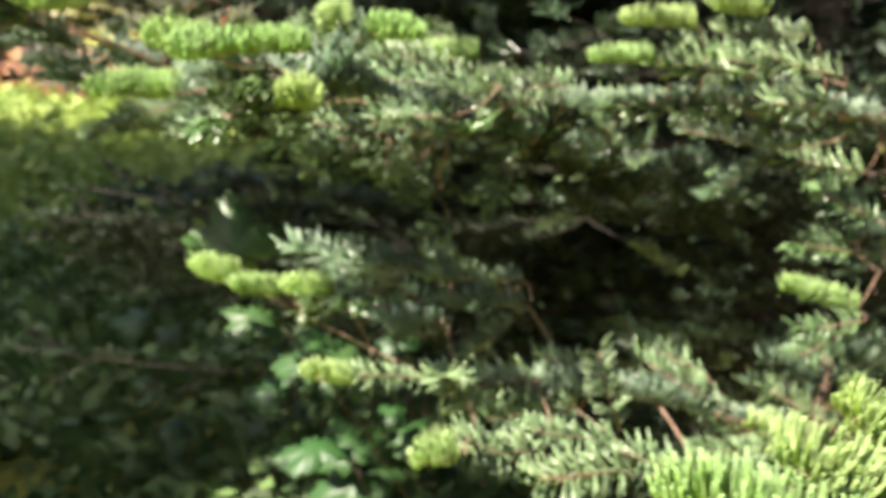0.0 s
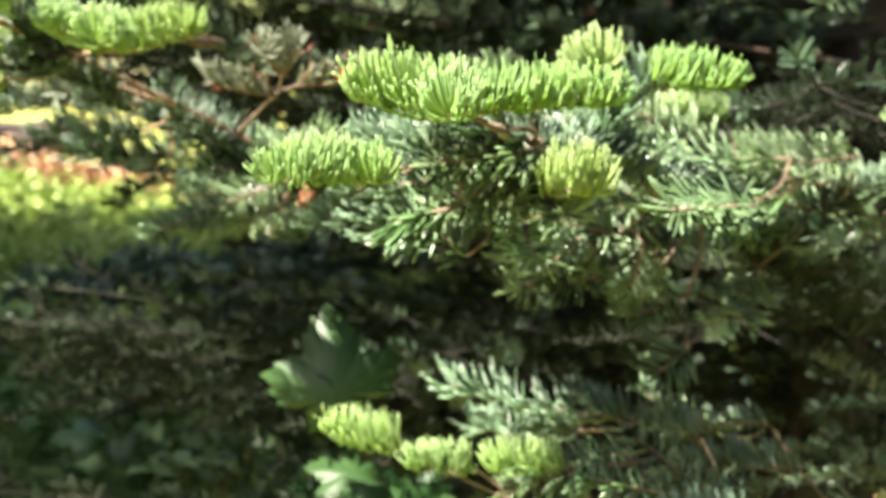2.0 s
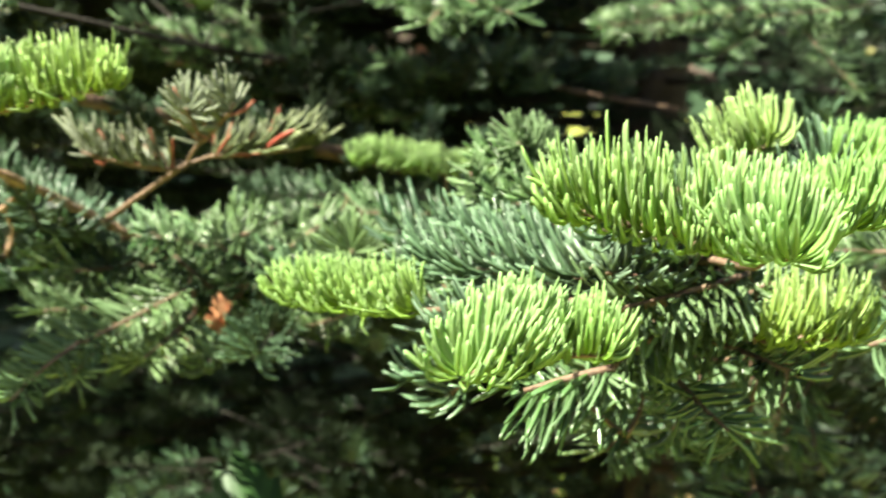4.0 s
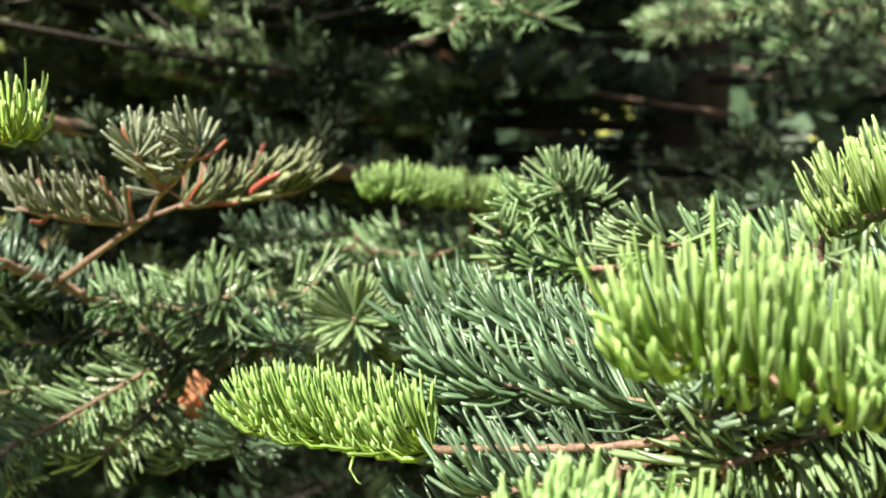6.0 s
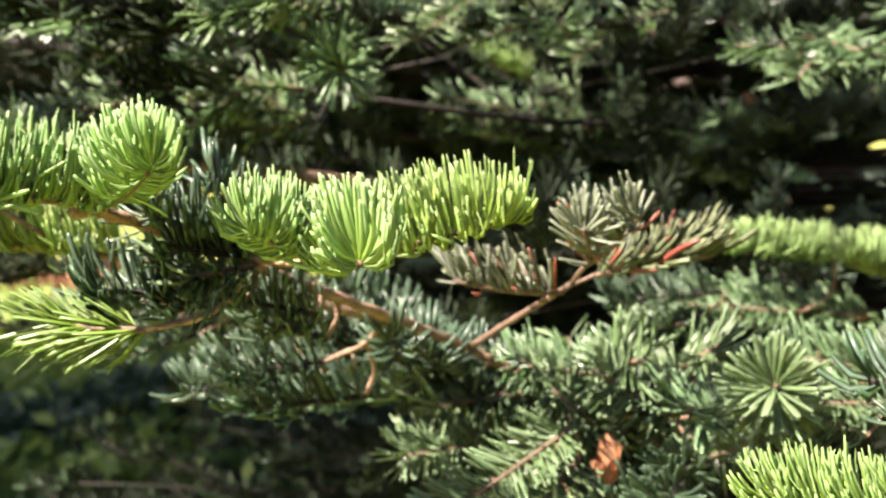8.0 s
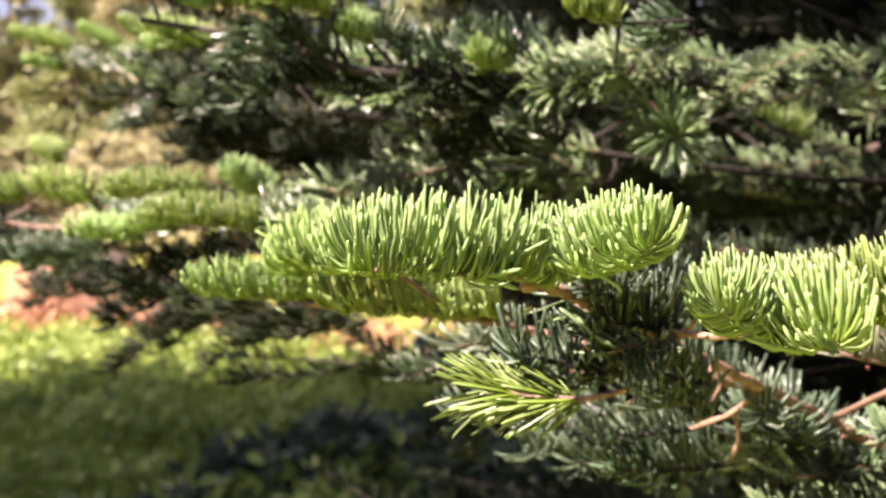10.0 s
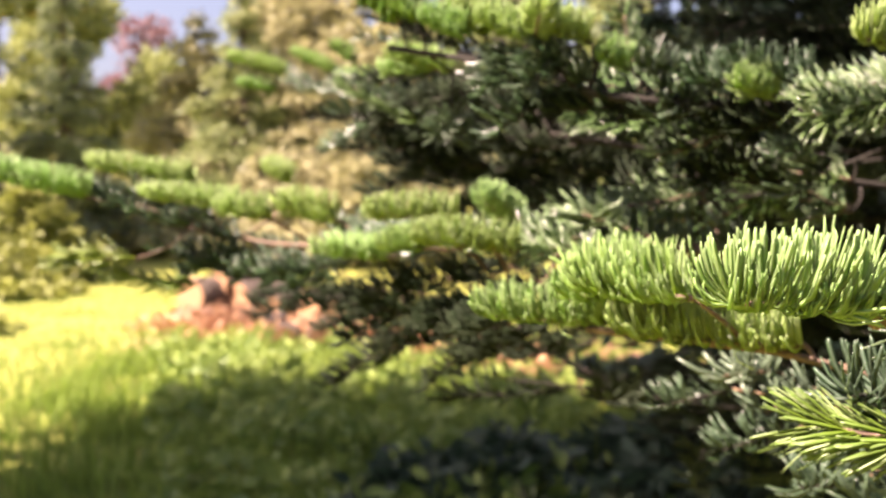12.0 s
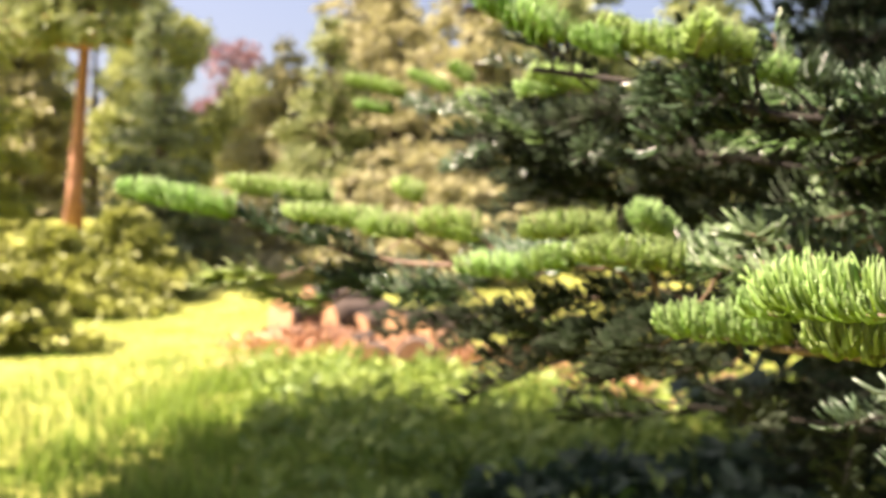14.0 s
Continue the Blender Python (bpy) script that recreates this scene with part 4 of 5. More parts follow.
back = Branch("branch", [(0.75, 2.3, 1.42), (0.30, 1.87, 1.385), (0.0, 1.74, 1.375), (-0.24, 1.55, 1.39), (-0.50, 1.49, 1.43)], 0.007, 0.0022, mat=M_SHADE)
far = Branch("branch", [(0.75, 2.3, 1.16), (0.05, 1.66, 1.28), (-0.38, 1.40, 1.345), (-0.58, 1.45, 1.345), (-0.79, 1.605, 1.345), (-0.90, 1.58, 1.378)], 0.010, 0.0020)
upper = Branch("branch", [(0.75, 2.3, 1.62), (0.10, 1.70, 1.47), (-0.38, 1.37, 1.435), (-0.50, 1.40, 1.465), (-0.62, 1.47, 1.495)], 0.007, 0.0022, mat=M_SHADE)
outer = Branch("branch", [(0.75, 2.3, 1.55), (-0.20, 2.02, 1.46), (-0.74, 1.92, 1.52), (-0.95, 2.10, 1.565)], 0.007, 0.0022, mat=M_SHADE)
dry = Branch("branch", [(-0.205, 1.232, 1.252), (-0.18, 1.20, 1.275), (-0.161, 1.176, 1.292)], 0.0019, 0.0014, label="bare dark twig with browned needles")
shoot(near, "fresh", (-0.042, 0.871, 1.292), (-0.087, 0.895, 1.292))
shoot(near, "fresh", (-0.040, 0.887, 1.294), (-0.055, 0.843, 1.289))
shoot(near, "fresh", (-0.040, 0.871, 1.293), (0.023, 0.884, 1.301))
shoot(near, "blue", (0.021, 0.960, 1.272), (0.042, 0.968, 1.293), more=2)
shoot(near, "blue", (0.037, 0.968, 1.288), (0.057, 0.966, 1.308), more=2)
shoot(near, "fresh", (0.055, 0.966, 1.308), (0.099, 0.965, 1.308))
shoot(near, "fresh", (0.025, 0.995, 1.306), (0.035, 0.971, 1.317))
shoot(near, "fresh", (-0.098, 0.974, 1.255), (-0.135, 1.020, 1.248))
shoot(near, "fresh", (-0.092, 0.897, 1.260), (-0.122, 0.865, 1.258))
shoot(near, "fresh", (-0.094, 0.893, 1.259), (-0.079, 0.878, 1.260))
shoot(near, "blue", (-0.042, 0.942, 1.272), (-0.093, 0.994, 1.262), more=2)
shoot(near, "blue", (-0.029, 0.970, 1.275), (-0.067, 1.028, 1.268), more=2)
shoot(near, "blue", (-0.008, 0.919, 1.284), (-0.057, 0.928, 1.287), more=2)
shoot(near, "comb", (-0.003, 0.927, 1.275), (-0.051, 0.923, 1.263), more=2)
shoot(near, "comb", (-0.008, 0.938, 1.266), (-0.041, 0.938, 1.244), more=2)
shoot(near, "fresh", (-0.001, 0.924, 1.254), (0.024, 0.908, 1.257))
shoot(near, "comb", (-0.001, 0.955, 1.248), (0.013, 0.917, 1.246), more=2)
shoot(near, "comb", (-0.010, 0.960, 1.253), (0.012, 0.931, 1.267), more=2)
shoot(near, "comb", (0.122, 0.971, 1.246), (0.072, 0.948, 1.247), more=2)
shoot(near, "comb", (0.039, 1.031, 1.202), (0.003, 1.022, 1.184), more=2)
shoot(near, "comb", (-0.043, 0.939, 1.242), (-0.071, 0.949, 1.234), more=2)
shoot(near, "blue", (-0.049, 0.954, 1.255), (-0.093, 0.960, 1.246), more=2)
shoot(near, "comb", (0.112, 1.054, 1.180), (0.078, 1.054, 1.164), more=2)
shoot(near, "blue", (0.033, 1.003, 1.220), (0.012, 0.988, 1.203), more=2)
shoot(near, "blue", (0.073, 1.019, 1.215), (0.069, 1.018, 1.190), more=2)
shoot(near, "comb", (0.165, 1.043, 1.268), (0.132, 1.078, 1.265), more=2)
shoot(near, "comb", (0.221, 1.075, 1.270), (0.153, 1.068, 1.258), more=2)
shoot(low, "fresh", (-0.062, 1.037, 1.077), (-0.108, 1.049, 1.077), fine=1)
shoot(low, "fresh", (-0.018, 1.014, 1.075), (-0.058, 1.005, 1.074), fine=1)
shoot(low, "fresh", (0.033, 0.994, 1.085), (-0.010, 1.005, 1.080), fine=1)
shoot(low, "comb", (0.078, 0.994, 1.091), (0.011, 1.003, 1.076), fine=1)
shoot(low, "comb", (0.128, 0.968, 1.076), (0.045, 0.992, 1.080), fine=1)
shoot(low, "blue", (0.133, 0.966, 1.072), (0.077, 0.949, 1.076), fine=1)
shoot(low, "blue", (0.089, 1.056, 1.094), (-0.028, 1.119, 1.085), fine=1)
shoot(low, "blue", (0.129, 1.052, 1.086), (0.048, 1.088, 1.095), fine=1)
shoot(low, "blue", (0.205, 1.074, 1.060), (0.127, 1.076, 1.057), fine=1)
shoot(low, "blue", (0.201, 1.128, 1.072), (0.114, 1.130, 1.063), fine=1)
shoot(low, "fresh", (0.065, 0.909, 1.036), (0.026, 0.910, 1.033), fine=1)
shoot(low, "comb", (0.144, 0.956, 1.027), (0.065, 0.920, 1.037), fine=1)
shoot(low, "comb", (0.210, 0.992, 1.020), (0.135, 0.954, 1.018), fine=1)
shoot(low, "comb", (0.196, 0.992, 1.014), (0.144, 0.948, 0.996), fine=1)
shoot(low, "comb", (0.295, 1.037, 1.005), (0.217, 1.033, 1.020), fine=1)
shoot(low, "comb", (0.249, 1.004, 0.990), (0.172, 0.947, 0.997), fine=1)
shoot(low, "fresh", (0.155, 0.848, 1.009), (0.126, 0.838, 1.004), fine=1)
shoot(low, "comb", (0.220, 0.904, 0.993), (0.158, 0.866, 0.996), fine=1)
shoot(low, "comb", (0.285, 0.950, 0.983), (0.206, 0.907, 1.006), fine=1)
shoot(low, "comb", (0.286, 0.899, 0.983), (0.212, 0.861, 0.986), fine=1)
shoot(low, "comb", (0.389, 1.050, 0.986), (0.310, 1.059, 1.013), fine=1)
shoot(low, "comb", (0.347, 0.943, 0.963), (0.278, 0.921, 0.987), fine=1)
shoot(low, "comb", (0.430, 1.011, 0.959), (0.352, 0.975, 0.968), fine=1)
shoot(low, "comb", (0.503, 1.041, 0.969), (0.437, 1.079, 0.986), fine=1)
shoot(low, "comb", (0.426, 0.939, 0.957), (0.359, 0.915, 0.977), fine=1)
shoot(low, "fresh", (0.435, 1.012, 0.964), (0.405, 1.016, 0.978), fine=1)
shoot(low, "comb", (0.457, 0.940, 0.967), (0.428, 0.974, 0.976), fine=1)
shoot(low, "comb", (0.379, 1.104, 0.998), (0.317, 1.130, 1.011), fine=1)
shoot(front, "fresh", (0.327, 0.472, 1.162), (0.281, 0.484, 1.181))
shoot(front, "fresh", (0.311, 0.460, 1.161), (0.241, 0.478, 1.165))
shoot(front, "fresh", (0.349, 0.514, 1.160), (0.318, 0.538, 1.183))
shoot(front, "blue", (0.323, 0.470, 1.156), (0.268, 0.487, 1.155))
shoot(right, "fresh", (0.302, 1.074, 1.294), (0.246, 1.085, 1.291), fine=1)
shoot(right, "fresh", (0.330, 1.039, 1.327), (0.268, 1.041, 1.326), fine=1)
shoot(right, "fresh", (0.389, 1.061, 1.341), (0.344, 1.041, 1.337), fine=1)
shoot(right, "comb", (0.381, 1.049, 1.289), (0.299, 1.073, 1.292), fine=1)
shoot(right, "comb", (0.436, 1.075, 1.323), (0.351, 1.057, 1.321), fine=1)
shoot(right, "comb", (0.448, 1.016, 1.293), (0.382, 1.031, 1.299), fine=1)
shoot(right, "comb", (0.396, 1.081, 1.253), (0.267, 1.116, 1.250), fine=1)
shoot(right, "comb", (0.446, 1.083, 1.269), (0.349, 1.095, 1.260), fine=1)
shoot(right, "comb", (0.495, 1.107, 1.248), (0.408, 1.106, 1.230), fine=1)
shoot(right, "blue", (0.454, 1.152, 1.215), (0.345, 1.157, 1.216), fine=1)
shoot(right, "fresh", (0.497, 1.048, 1.084), (0.430, 1.053, 1.096), fine=1)
shoot(right, "comb", (0.498, 1.080, 1.132), (0.450, 1.102, 1.130), fine=1)
shoot(right, "comb", (0.520, 1.145, 1.196), (0.446, 1.170, 1.201), fine=1)
shoot(right, "comb", (0.493, 1.018, 1.085), (0.447, 1.044, 1.060), fine=1)
shoot(right, "comb", (0.519, 1.096, 1.161), (0.470, 1.111, 1.173), fine=1)
shoot(right, "fresh", (0.144, 1.109, 1.287), (0.103, 1.111, 1.288), fine=1)
shoot(right, "comb", (0.142, 1.072, 1.262), (0.044, 1.016, 1.270), fine=1)
shoot(right, "comb", (0.232, 1.128, 1.253), (0.126, 1.126, 1.270), fine=1)
shoot(right, "comb", (0.269, 1.141, 1.224), (0.136, 1.097, 1.235), fine=1)
shoot(right, "comb", (0.133, 1.070, 1.250), (0.054, 1.027, 1.232), fine=1)
shoot(right, "comb", (0.200, 1.110, 1.212), (0.109, 1.064, 1.220), fine=1)
shoot(right, "comb", (0.095, 1.058, 1.195), (0.008, 1.028, 1.183), fine=1)
shoot(right, "comb", (0.175, 1.106, 1.191), (0.150, 1.098, 1.154), fine=1)
shoot(right, "comb", (0.120, 1.116, 1.271), (0.043, 1.061, 1.286), fine=1)
shoot(right, "comb", (0.074, 1.034, 1.218), (-0.001, 1.008, 1.228), fine=1)
shoot(mid, "comb", (-0.156, 1.194, 1.226), (-0.209, 1.158, 1.205))
shoot(mid, "comb", (-0.205, 1.163, 1.208), (-0.246, 1.124, 1.192))
shoot(mid, "comb", (-0.154, 1.192, 1.212), (-0.180, 1.165, 1.194))
shoot(mid, "comb", (-0.128, 1.207, 1.224), (-0.163, 1.216, 1.225))
shoot(mid, "comb", (-0.108, 1.202, 1.227), (-0.147, 1.194, 1.250))
shoot(mid, "dark", (-0.124, 1.192, 1.194), (-0.147, 1.176, 1.187), more=0)
shoot(mid, "dark", (-0.104, 1.190, 1.214), (-0.129, 1.151, 1.192), more=0)
shoot(mid, "comb", (-0.137, 1.222, 1.242), (-0.180, 1.223, 1.250))
shoot(mid, "comb", (-0.143, 1.214, 1.246), (-0.125, 1.190, 1.258))
shoot(mid, "dark", (-0.180, 1.345, 1.222), (-0.245, 1.350, 1.222), more=0)
shoot(mid, "dark", (-0.189, 1.329, 1.244), (-0.250, 1.324, 1.246), more=0)
shoot(mid, "dark", (-0.213, 1.325, 1.251), (-0.258, 1.318, 1.271), more=0)
shoot(mid, "dark", (-0.206, 1.359, 1.207), (-0.266, 1.374, 1.198), more=0)
shoot(mid, "fresh", (-0.325, 1.073, 1.333), (-0.378, 1.016, 1.342))
shoot(mid, "fresh", (-0.323, 1.078, 1.334), (-0.303, 1.014, 1.339))
shoot(mid, "fresh", (-0.258, 1.075, 1.315), (-0.280, 1.039, 1.321))
shoot(mid, "fresh", (-0.252, 1.085, 1.313), (-0.243, 1.031, 1.318))
shoot(mid, "fresh", (-0.247, 1.090, 1.313), (-0.198, 1.079, 1.327))
shoot(mid, "dark", (-0.281, 1.109, 1.313), (-0.317, 1.088, 1.331))
shoot(mid, "dark", (-0.287, 1.104, 1.314), (-0.310, 1.093, 1.315))
shoot(mid, "comb", (-0.283, 1.104, 1.310), (-0.306, 1.092, 1.308))
shoot(mid, "dark", (-0.291, 1.122, 1.295), (-0.338, 1.101, 1.305), more=0)
shoot(mid, "dark", (-0.265, 1.143, 1.287), (-0.303, 1.122, 1.295), more=0)
shoot(mid, "spread", (-0.316, 1.078, 1.293), (-0.352, 1.096, 1.290))
shoot(mid, "dark", (-0.266, 1.201, 1.257), (-0.306, 1.189, 1.255), more=0)
shoot(mid, "dark", (-0.248, 1.211, 1.239), (-0.299, 1.188, 1.235), more=0)
shoot(mid, "dark", (-0.263, 1.162, 1.274), (-0.287, 1.142, 1.283), more=0)
shoot(mid, "dark", (-0.371, 1.322, 1.270), (-0.409, 1.306, 1.260), fine=1, more=0)
shoot(mid, "dark", (-0.338, 1.303, 1.253), (-0.375, 1.285, 1.246), fine=1, more=0)
shoot(mid, "blue", (-0.321, 1.331, 1.269), (-0.358, 1.305, 1.261), fine=1, more=0)
shoot(mid, "dark", (-0.286, 1.301, 1.248), (-0.324, 1.280, 1.241), fine=1, more=0)
shoot(mid, "dark", (-0.267, 1.349, 1.256), (-0.307, 1.323, 1.265), fine=1, more=0)
shoot(mid, "blue", (-0.255, 1.327, 1.228), (-0.297, 1.315, 1.228), fine=1, more=0)
shoot(mid, "dark", (-0.306, 1.300, 1.227), (-0.338, 1.262, 1.230), fine=1, more=0)
shoot(mid, "dark", (-0.277, 1.293, 1.219), (-0.312, 1.265, 1.218), fine=1, more=0)
shoot(mid, "blue", (-0.345, 1.330, 1.280), (-0.376, 1.292, 1.284), fine=1, more=0)
shoot(mid, "dark", (-0.225, 1.316, 1.241), (-0.267, 1.303, 1.242), fine=1, more=0)
shoot(mid, "star", (-0.053, 1.230, 1.225), (-0.085, 1.158, 1.251))
shoot(mid, "comb", (0.018, 1.245, 1.236), (-0.034, 1.238, 1.244))
shoot(mid, "comb", (-0.019, 1.191, 1.233), (-0.060, 1.182, 1.238))
shoot(mid, "comb", (0.025, 1.203, 1.246), (-0.006, 1.231, 1.247))
shoot(mid, "fresh", (0.042, 1.364, 1.282), (-0.030, 1.353, 1.285))
shoot(mid, "fresh", (0.094, 1.367, 1.268), (0.042, 1.354, 1.279))
shoot(mid, "star", (0.006, 1.088, 1.291), (-0.025, 1.108, 1.304))
shoot(mid, "comb", (0.004, 1.068, 1.288), (-0.024, 1.014, 1.304))
shoot(mid, "star", (-0.007, 1.050, 1.288), (-0.040, 1.078, 1.284))
shoot(mid, "comb", (0.028, 1.011, 1.296), (-0.009, 1.010, 1.298))
shoot(mid, "star", (0.016, 1.108, 1.297), (-0.014, 1.096, 1.313))
shoot(mid, "comb", (0.055, 1.361, 1.245), (-0.011, 1.369, 1.258))
shoot(mid, "comb", (0.014, 1.351, 1.250), (-0.061, 1.350, 1.257))
shoot(mid, "comb", (-0.025, 1.340, 1.245), (-0.094, 1.337, 1.252))
shoot(mid, "dark", (-0.043, 1.326, 1.267), (-0.109, 1.322, 1.264))
shoot(mid, "comb", (0.098, 1.314, 1.253), (0.073, 1.319, 1.273))
shoot(mid, "comb", (0.110, 1.338, 1.294), (0.083, 1.321, 1.299))
shoot(mid, "fresh", (0.075, 1.264, 1.228), (0.057, 1.266, 1.228))
shoot(mid, "comb", (-0.098, 1.233, 1.242), (-0.086, 1.211, 1.257))
shoot(mid, "comb", (-0.090, 1.188, 1.230), (-0.112, 1.174, 1.239))
shoot(mid, "comb", (-0.201, 1.259, 1.239), (-0.231, 1.244, 1.231))
shoot(mid, "comb", (-0.141, 1.231, 1.227), (-0.163, 1.218, 1.241))
shoot(mid, "comb", (-0.039, 1.217, 1.233), (-0.075, 1.184, 1.230))
shoot(mid, "dark", (-0.017, 1.071, 1.271), (-0.059, 1.060, 1.266))
shoot(mid, "dark", (-0.045, 1.056, 1.263), (-0.080, 1.055, 1.264))
shoot(mid, "comb", (-0.177, 1.242, 1.208), (-0.230, 1.210, 1.210))
shoot(mid, "comb", (-0.168, 1.244, 1.230), (-0.213, 1.222, 1.231))
shoot(mid, "comb", (-0.141, 1.226, 1.239), (-0.175, 1.215, 1.248))
shoot(mid, "comb", (-0.183, 1.264, 1.242), (-0.223, 1.242, 1.237))
shoot(mid, "comb", (-0.137, 1.215, 1.216), (-0.163, 1.195, 1.242))
shoot(side_mid, "fresh", (-0.345, 1.181, 1.311), (-0.421, 1.177, 1.310))
shoot(side_mid, "fresh", (-0.429, 1.208, 1.316), (-0.489, 1.205, 1.314))
shoot(side_mid, "fresh", (-0.401, 1.183, 1.330), (-0.448, 1.194, 1.328))
shoot(side_mid, "fresh", (-0.391, 1.153, 1.332), (-0.439, 1.180, 1.328))
shoot(back, "dry", (0.236, 1.840, 1.371), (0.159, 1.830, 1.380), fine=1)
shoot(back, "dry", (0.222, 1.899, 1.398), (0.286, 1.884, 1.406), fine=1)
shoot(back, "dry", (-0.368, 1.975, 1.578), (-0.439, 2.006, 1.573), fine=1)
shoot(back, "dry", (-0.413, 1.962, 1.591), (-0.353, 2.032, 1.567), fine=1)
shoot(back, "fresh", (-0.100, 1.657, 1.411), (-0.148, 1.665, 1.435), fine=1)
shoot(back, "comb", (-0.046, 1.700, 1.396), (-0.102, 1.678, 1.414), fine=1)
shoot(back, "comb", (-0.048, 1.749, 1.380), (-0.181, 1.716, 1.401), fine=1)
shoot(back, "comb", (-0.005, 1.744, 1.377), (-0.090, 1.725, 1.397), fine=1)
shoot(back, "comb", (-0.048, 1.747, 1.363), (-0.162, 1.762, 1.382), fine=1)
shoot(back, "comb", (0.156, 1.847, 1.381), (0.077, 1.837, 1.387), fine=1)
shoot(back, "comb", (0.254, 1.867, 1.383), (0.172, 1.856, 1.388), fine=1)
shoot(back, "comb", (0.196, 1.851, 1.357), (0.065, 1.834, 1.345), fine=1)
shoot(back, "comb", (0.291, 1.862, 1.376), (0.203, 1.820, 1.363), fine=1)
shoot(back, "comb", (0.143, 1.844, 1.339), (0.065, 1.832, 1.327), fine=1)
shoot(back, "comb", (0.052, 1.439, 1.425), (0.075, 1.363, 1.399))
shoot(back, "comb", (0.056, 1.458, 1.419), (0.019, 1.483, 1.421))
shoot(back, "comb", (0.071, 1.437, 1.428), (0.040, 1.417, 1.396))
shoot(back, "comb", (0.501, 1.473, 1.453), (0.387, 1.494, 1.431), fine=1)
shoot(back, "comb", (0.449, 1.494, 1.454), (0.327, 1.519, 1.432), fine=1)
shoot(back, "comb", (0.373, 1.523, 1.442), (0.263, 1.543, 1.416), fine=1)
shoot(back, "comb", (0.404, 1.508, 1.423), (0.341, 1.475, 1.389), fine=1)
shoot(back, "comb", (0.322, 1.544, 1.449), (0.262, 1.564, 1.411), fine=1)
shoot(back, "comb", (0.499, 1.494, 1.443), (0.445, 1.491, 1.421), fine=1)
shoot(back, "comb", (0.095, 1.415, 1.418), (0.053, 1.397, 1.399), fine=1)
shoot(back, "star", (-0.264, 1.382, 1.418), (-0.261, 1.301, 1.391))
shoot(back, "comb", (-0.290, 1.470, 1.394), (-0.359, 1.487, 1.403))
shoot(back, "comb", (-0.335, 1.488, 1.394), (-0.417, 1.515, 1.404), fine=1)
shoot(back, "comb", (-0.287, 1.499, 1.377), (-0.354, 1.516, 1.384), fine=1)
shoot(back, "comb", (-0.387, 1.444, 1.378), (-0.432, 1.422, 1.373))
shoot(back, "fresh", (-0.346, 1.350, 1.438), (-0.366, 1.339, 1.438))
shoot(back, "comb", (-0.271, 1.324, 1.443), (-0.337, 1.330, 1.437))
shoot(back, "comb", (-0.281, 1.312, 1.432), (-0.331, 1.319, 1.419))
shoot(back, "comb", (-0.247, 1.355, 1.444), (-0.287, 1.312, 1.423))
shoot(back, "comb", (-0.208, 1.407, 1.443), (-0.259, 1.375, 1.451))
shoot(back, "comb", (-0.143, 1.461, 1.461), (-0.196, 1.437, 1.444))
shoot(back, "comb", (-0.100, 1.513, 1.455), (-0.159, 1.480, 1.460))
shoot(back, "comb", (-0.035, 1.567, 1.461), (-0.097, 1.544, 1.464), fine=1)
shoot(back, "comb", (0.017, 1.569, 1.464), (-0.039, 1.566, 1.452), fine=1)
shoot(back, "comb", (-0.370, 1.389, 1.442), (-0.430, 1.407, 1.450))
shoot(back, "comb", (-0.380, 1.408, 1.431), (-0.475, 1.464, 1.432))
shoot(back, "comb", (-0.431, 1.448, 1.459), (-0.488, 1.485, 1.463))
# the inner kind paints the shade behind these sprays
shoot(back, "inner", (-0.511, 1.493, 1.448), (-0.548, 1.492, 1.453), fine=1)
shoot(back, "inner", (-0.520, 1.522, 1.431), (-0.592, 1.538, 1.425), fine=1)
shoot(back, "inner", (-0.456, 1.525, 1.429), (-0.539, 1.540, 1.415), fine=1)
shoot(back, "inner", (-0.560, 1.543, 1.473), (-0.647, 1.588, 1.463), fine=1)
shoot(back, "inner", (-0.484, 1.445, 1.464), (-0.529, 1.464, 1.472))
shoot(back, "fresh", (-0.619, 1.592, 1.495), (-0.661, 1.589, 1.491), fine=1)
shoot(far, "fresh", (-0.914, 1.530, 1.383), (-1.047, 1.542, 1.402), fine=1)
shoot(far, "fresh", (-0.844, 1.592, 1.398), (-0.952, 1.592, 1.405), fine=1)
shoot(far, "fresh", (-0.849, 1.601, 1.394), (-0.910, 1.604, 1.404), fine=1)
shoot(far, "fresh", (-0.754, 1.504, 1.375), (-0.848, 1.508, 1.375), fine=1)
shoot(far, "fresh", (-0.724, 1.492, 1.366), (-0.768, 1.490, 1.368), fine=1)
shoot(far, "dark", (-0.826, 1.545, 1.358), (-0.920, 1.549, 1.378), fine=1)
shoot(far, "dark", (-0.795, 1.586, 1.348), (-0.860, 1.567, 1.358), fine=1)
shoot(far, "spread", (-0.875, 1.541, 1.330), (-0.925, 1.516, 1.329), fine=1)
shoot(far, "spread", (-0.834, 1.574, 1.306), (-0.899, 1.555, 1.310), fine=1)
shoot(far, "dark", (-0.795, 1.586, 1.337), (-0.864, 1.565, 1.326), fine=1)
shoot(far, "dark", (-0.765, 1.595, 1.327), (-0.834, 1.574, 1.311), fine=1)
shoot(far, "dark", (-0.708, 1.559, 1.330), (-0.782, 1.558, 1.308), fine=1)
shoot(far, "fresh", (-0.613, 1.452, 1.337), (-0.678, 1.464, 1.333), fine=1)
shoot(far, "fresh", (-0.574, 1.412, 1.345), (-0.609, 1.422, 1.344))
shoot(far, "fresh", (-0.665, 1.489, 1.364), (-0.715, 1.495, 1.366), fine=1)
shoot(far, "fresh", (-0.536, 1.360, 1.365), (-0.593, 1.343, 1.368))
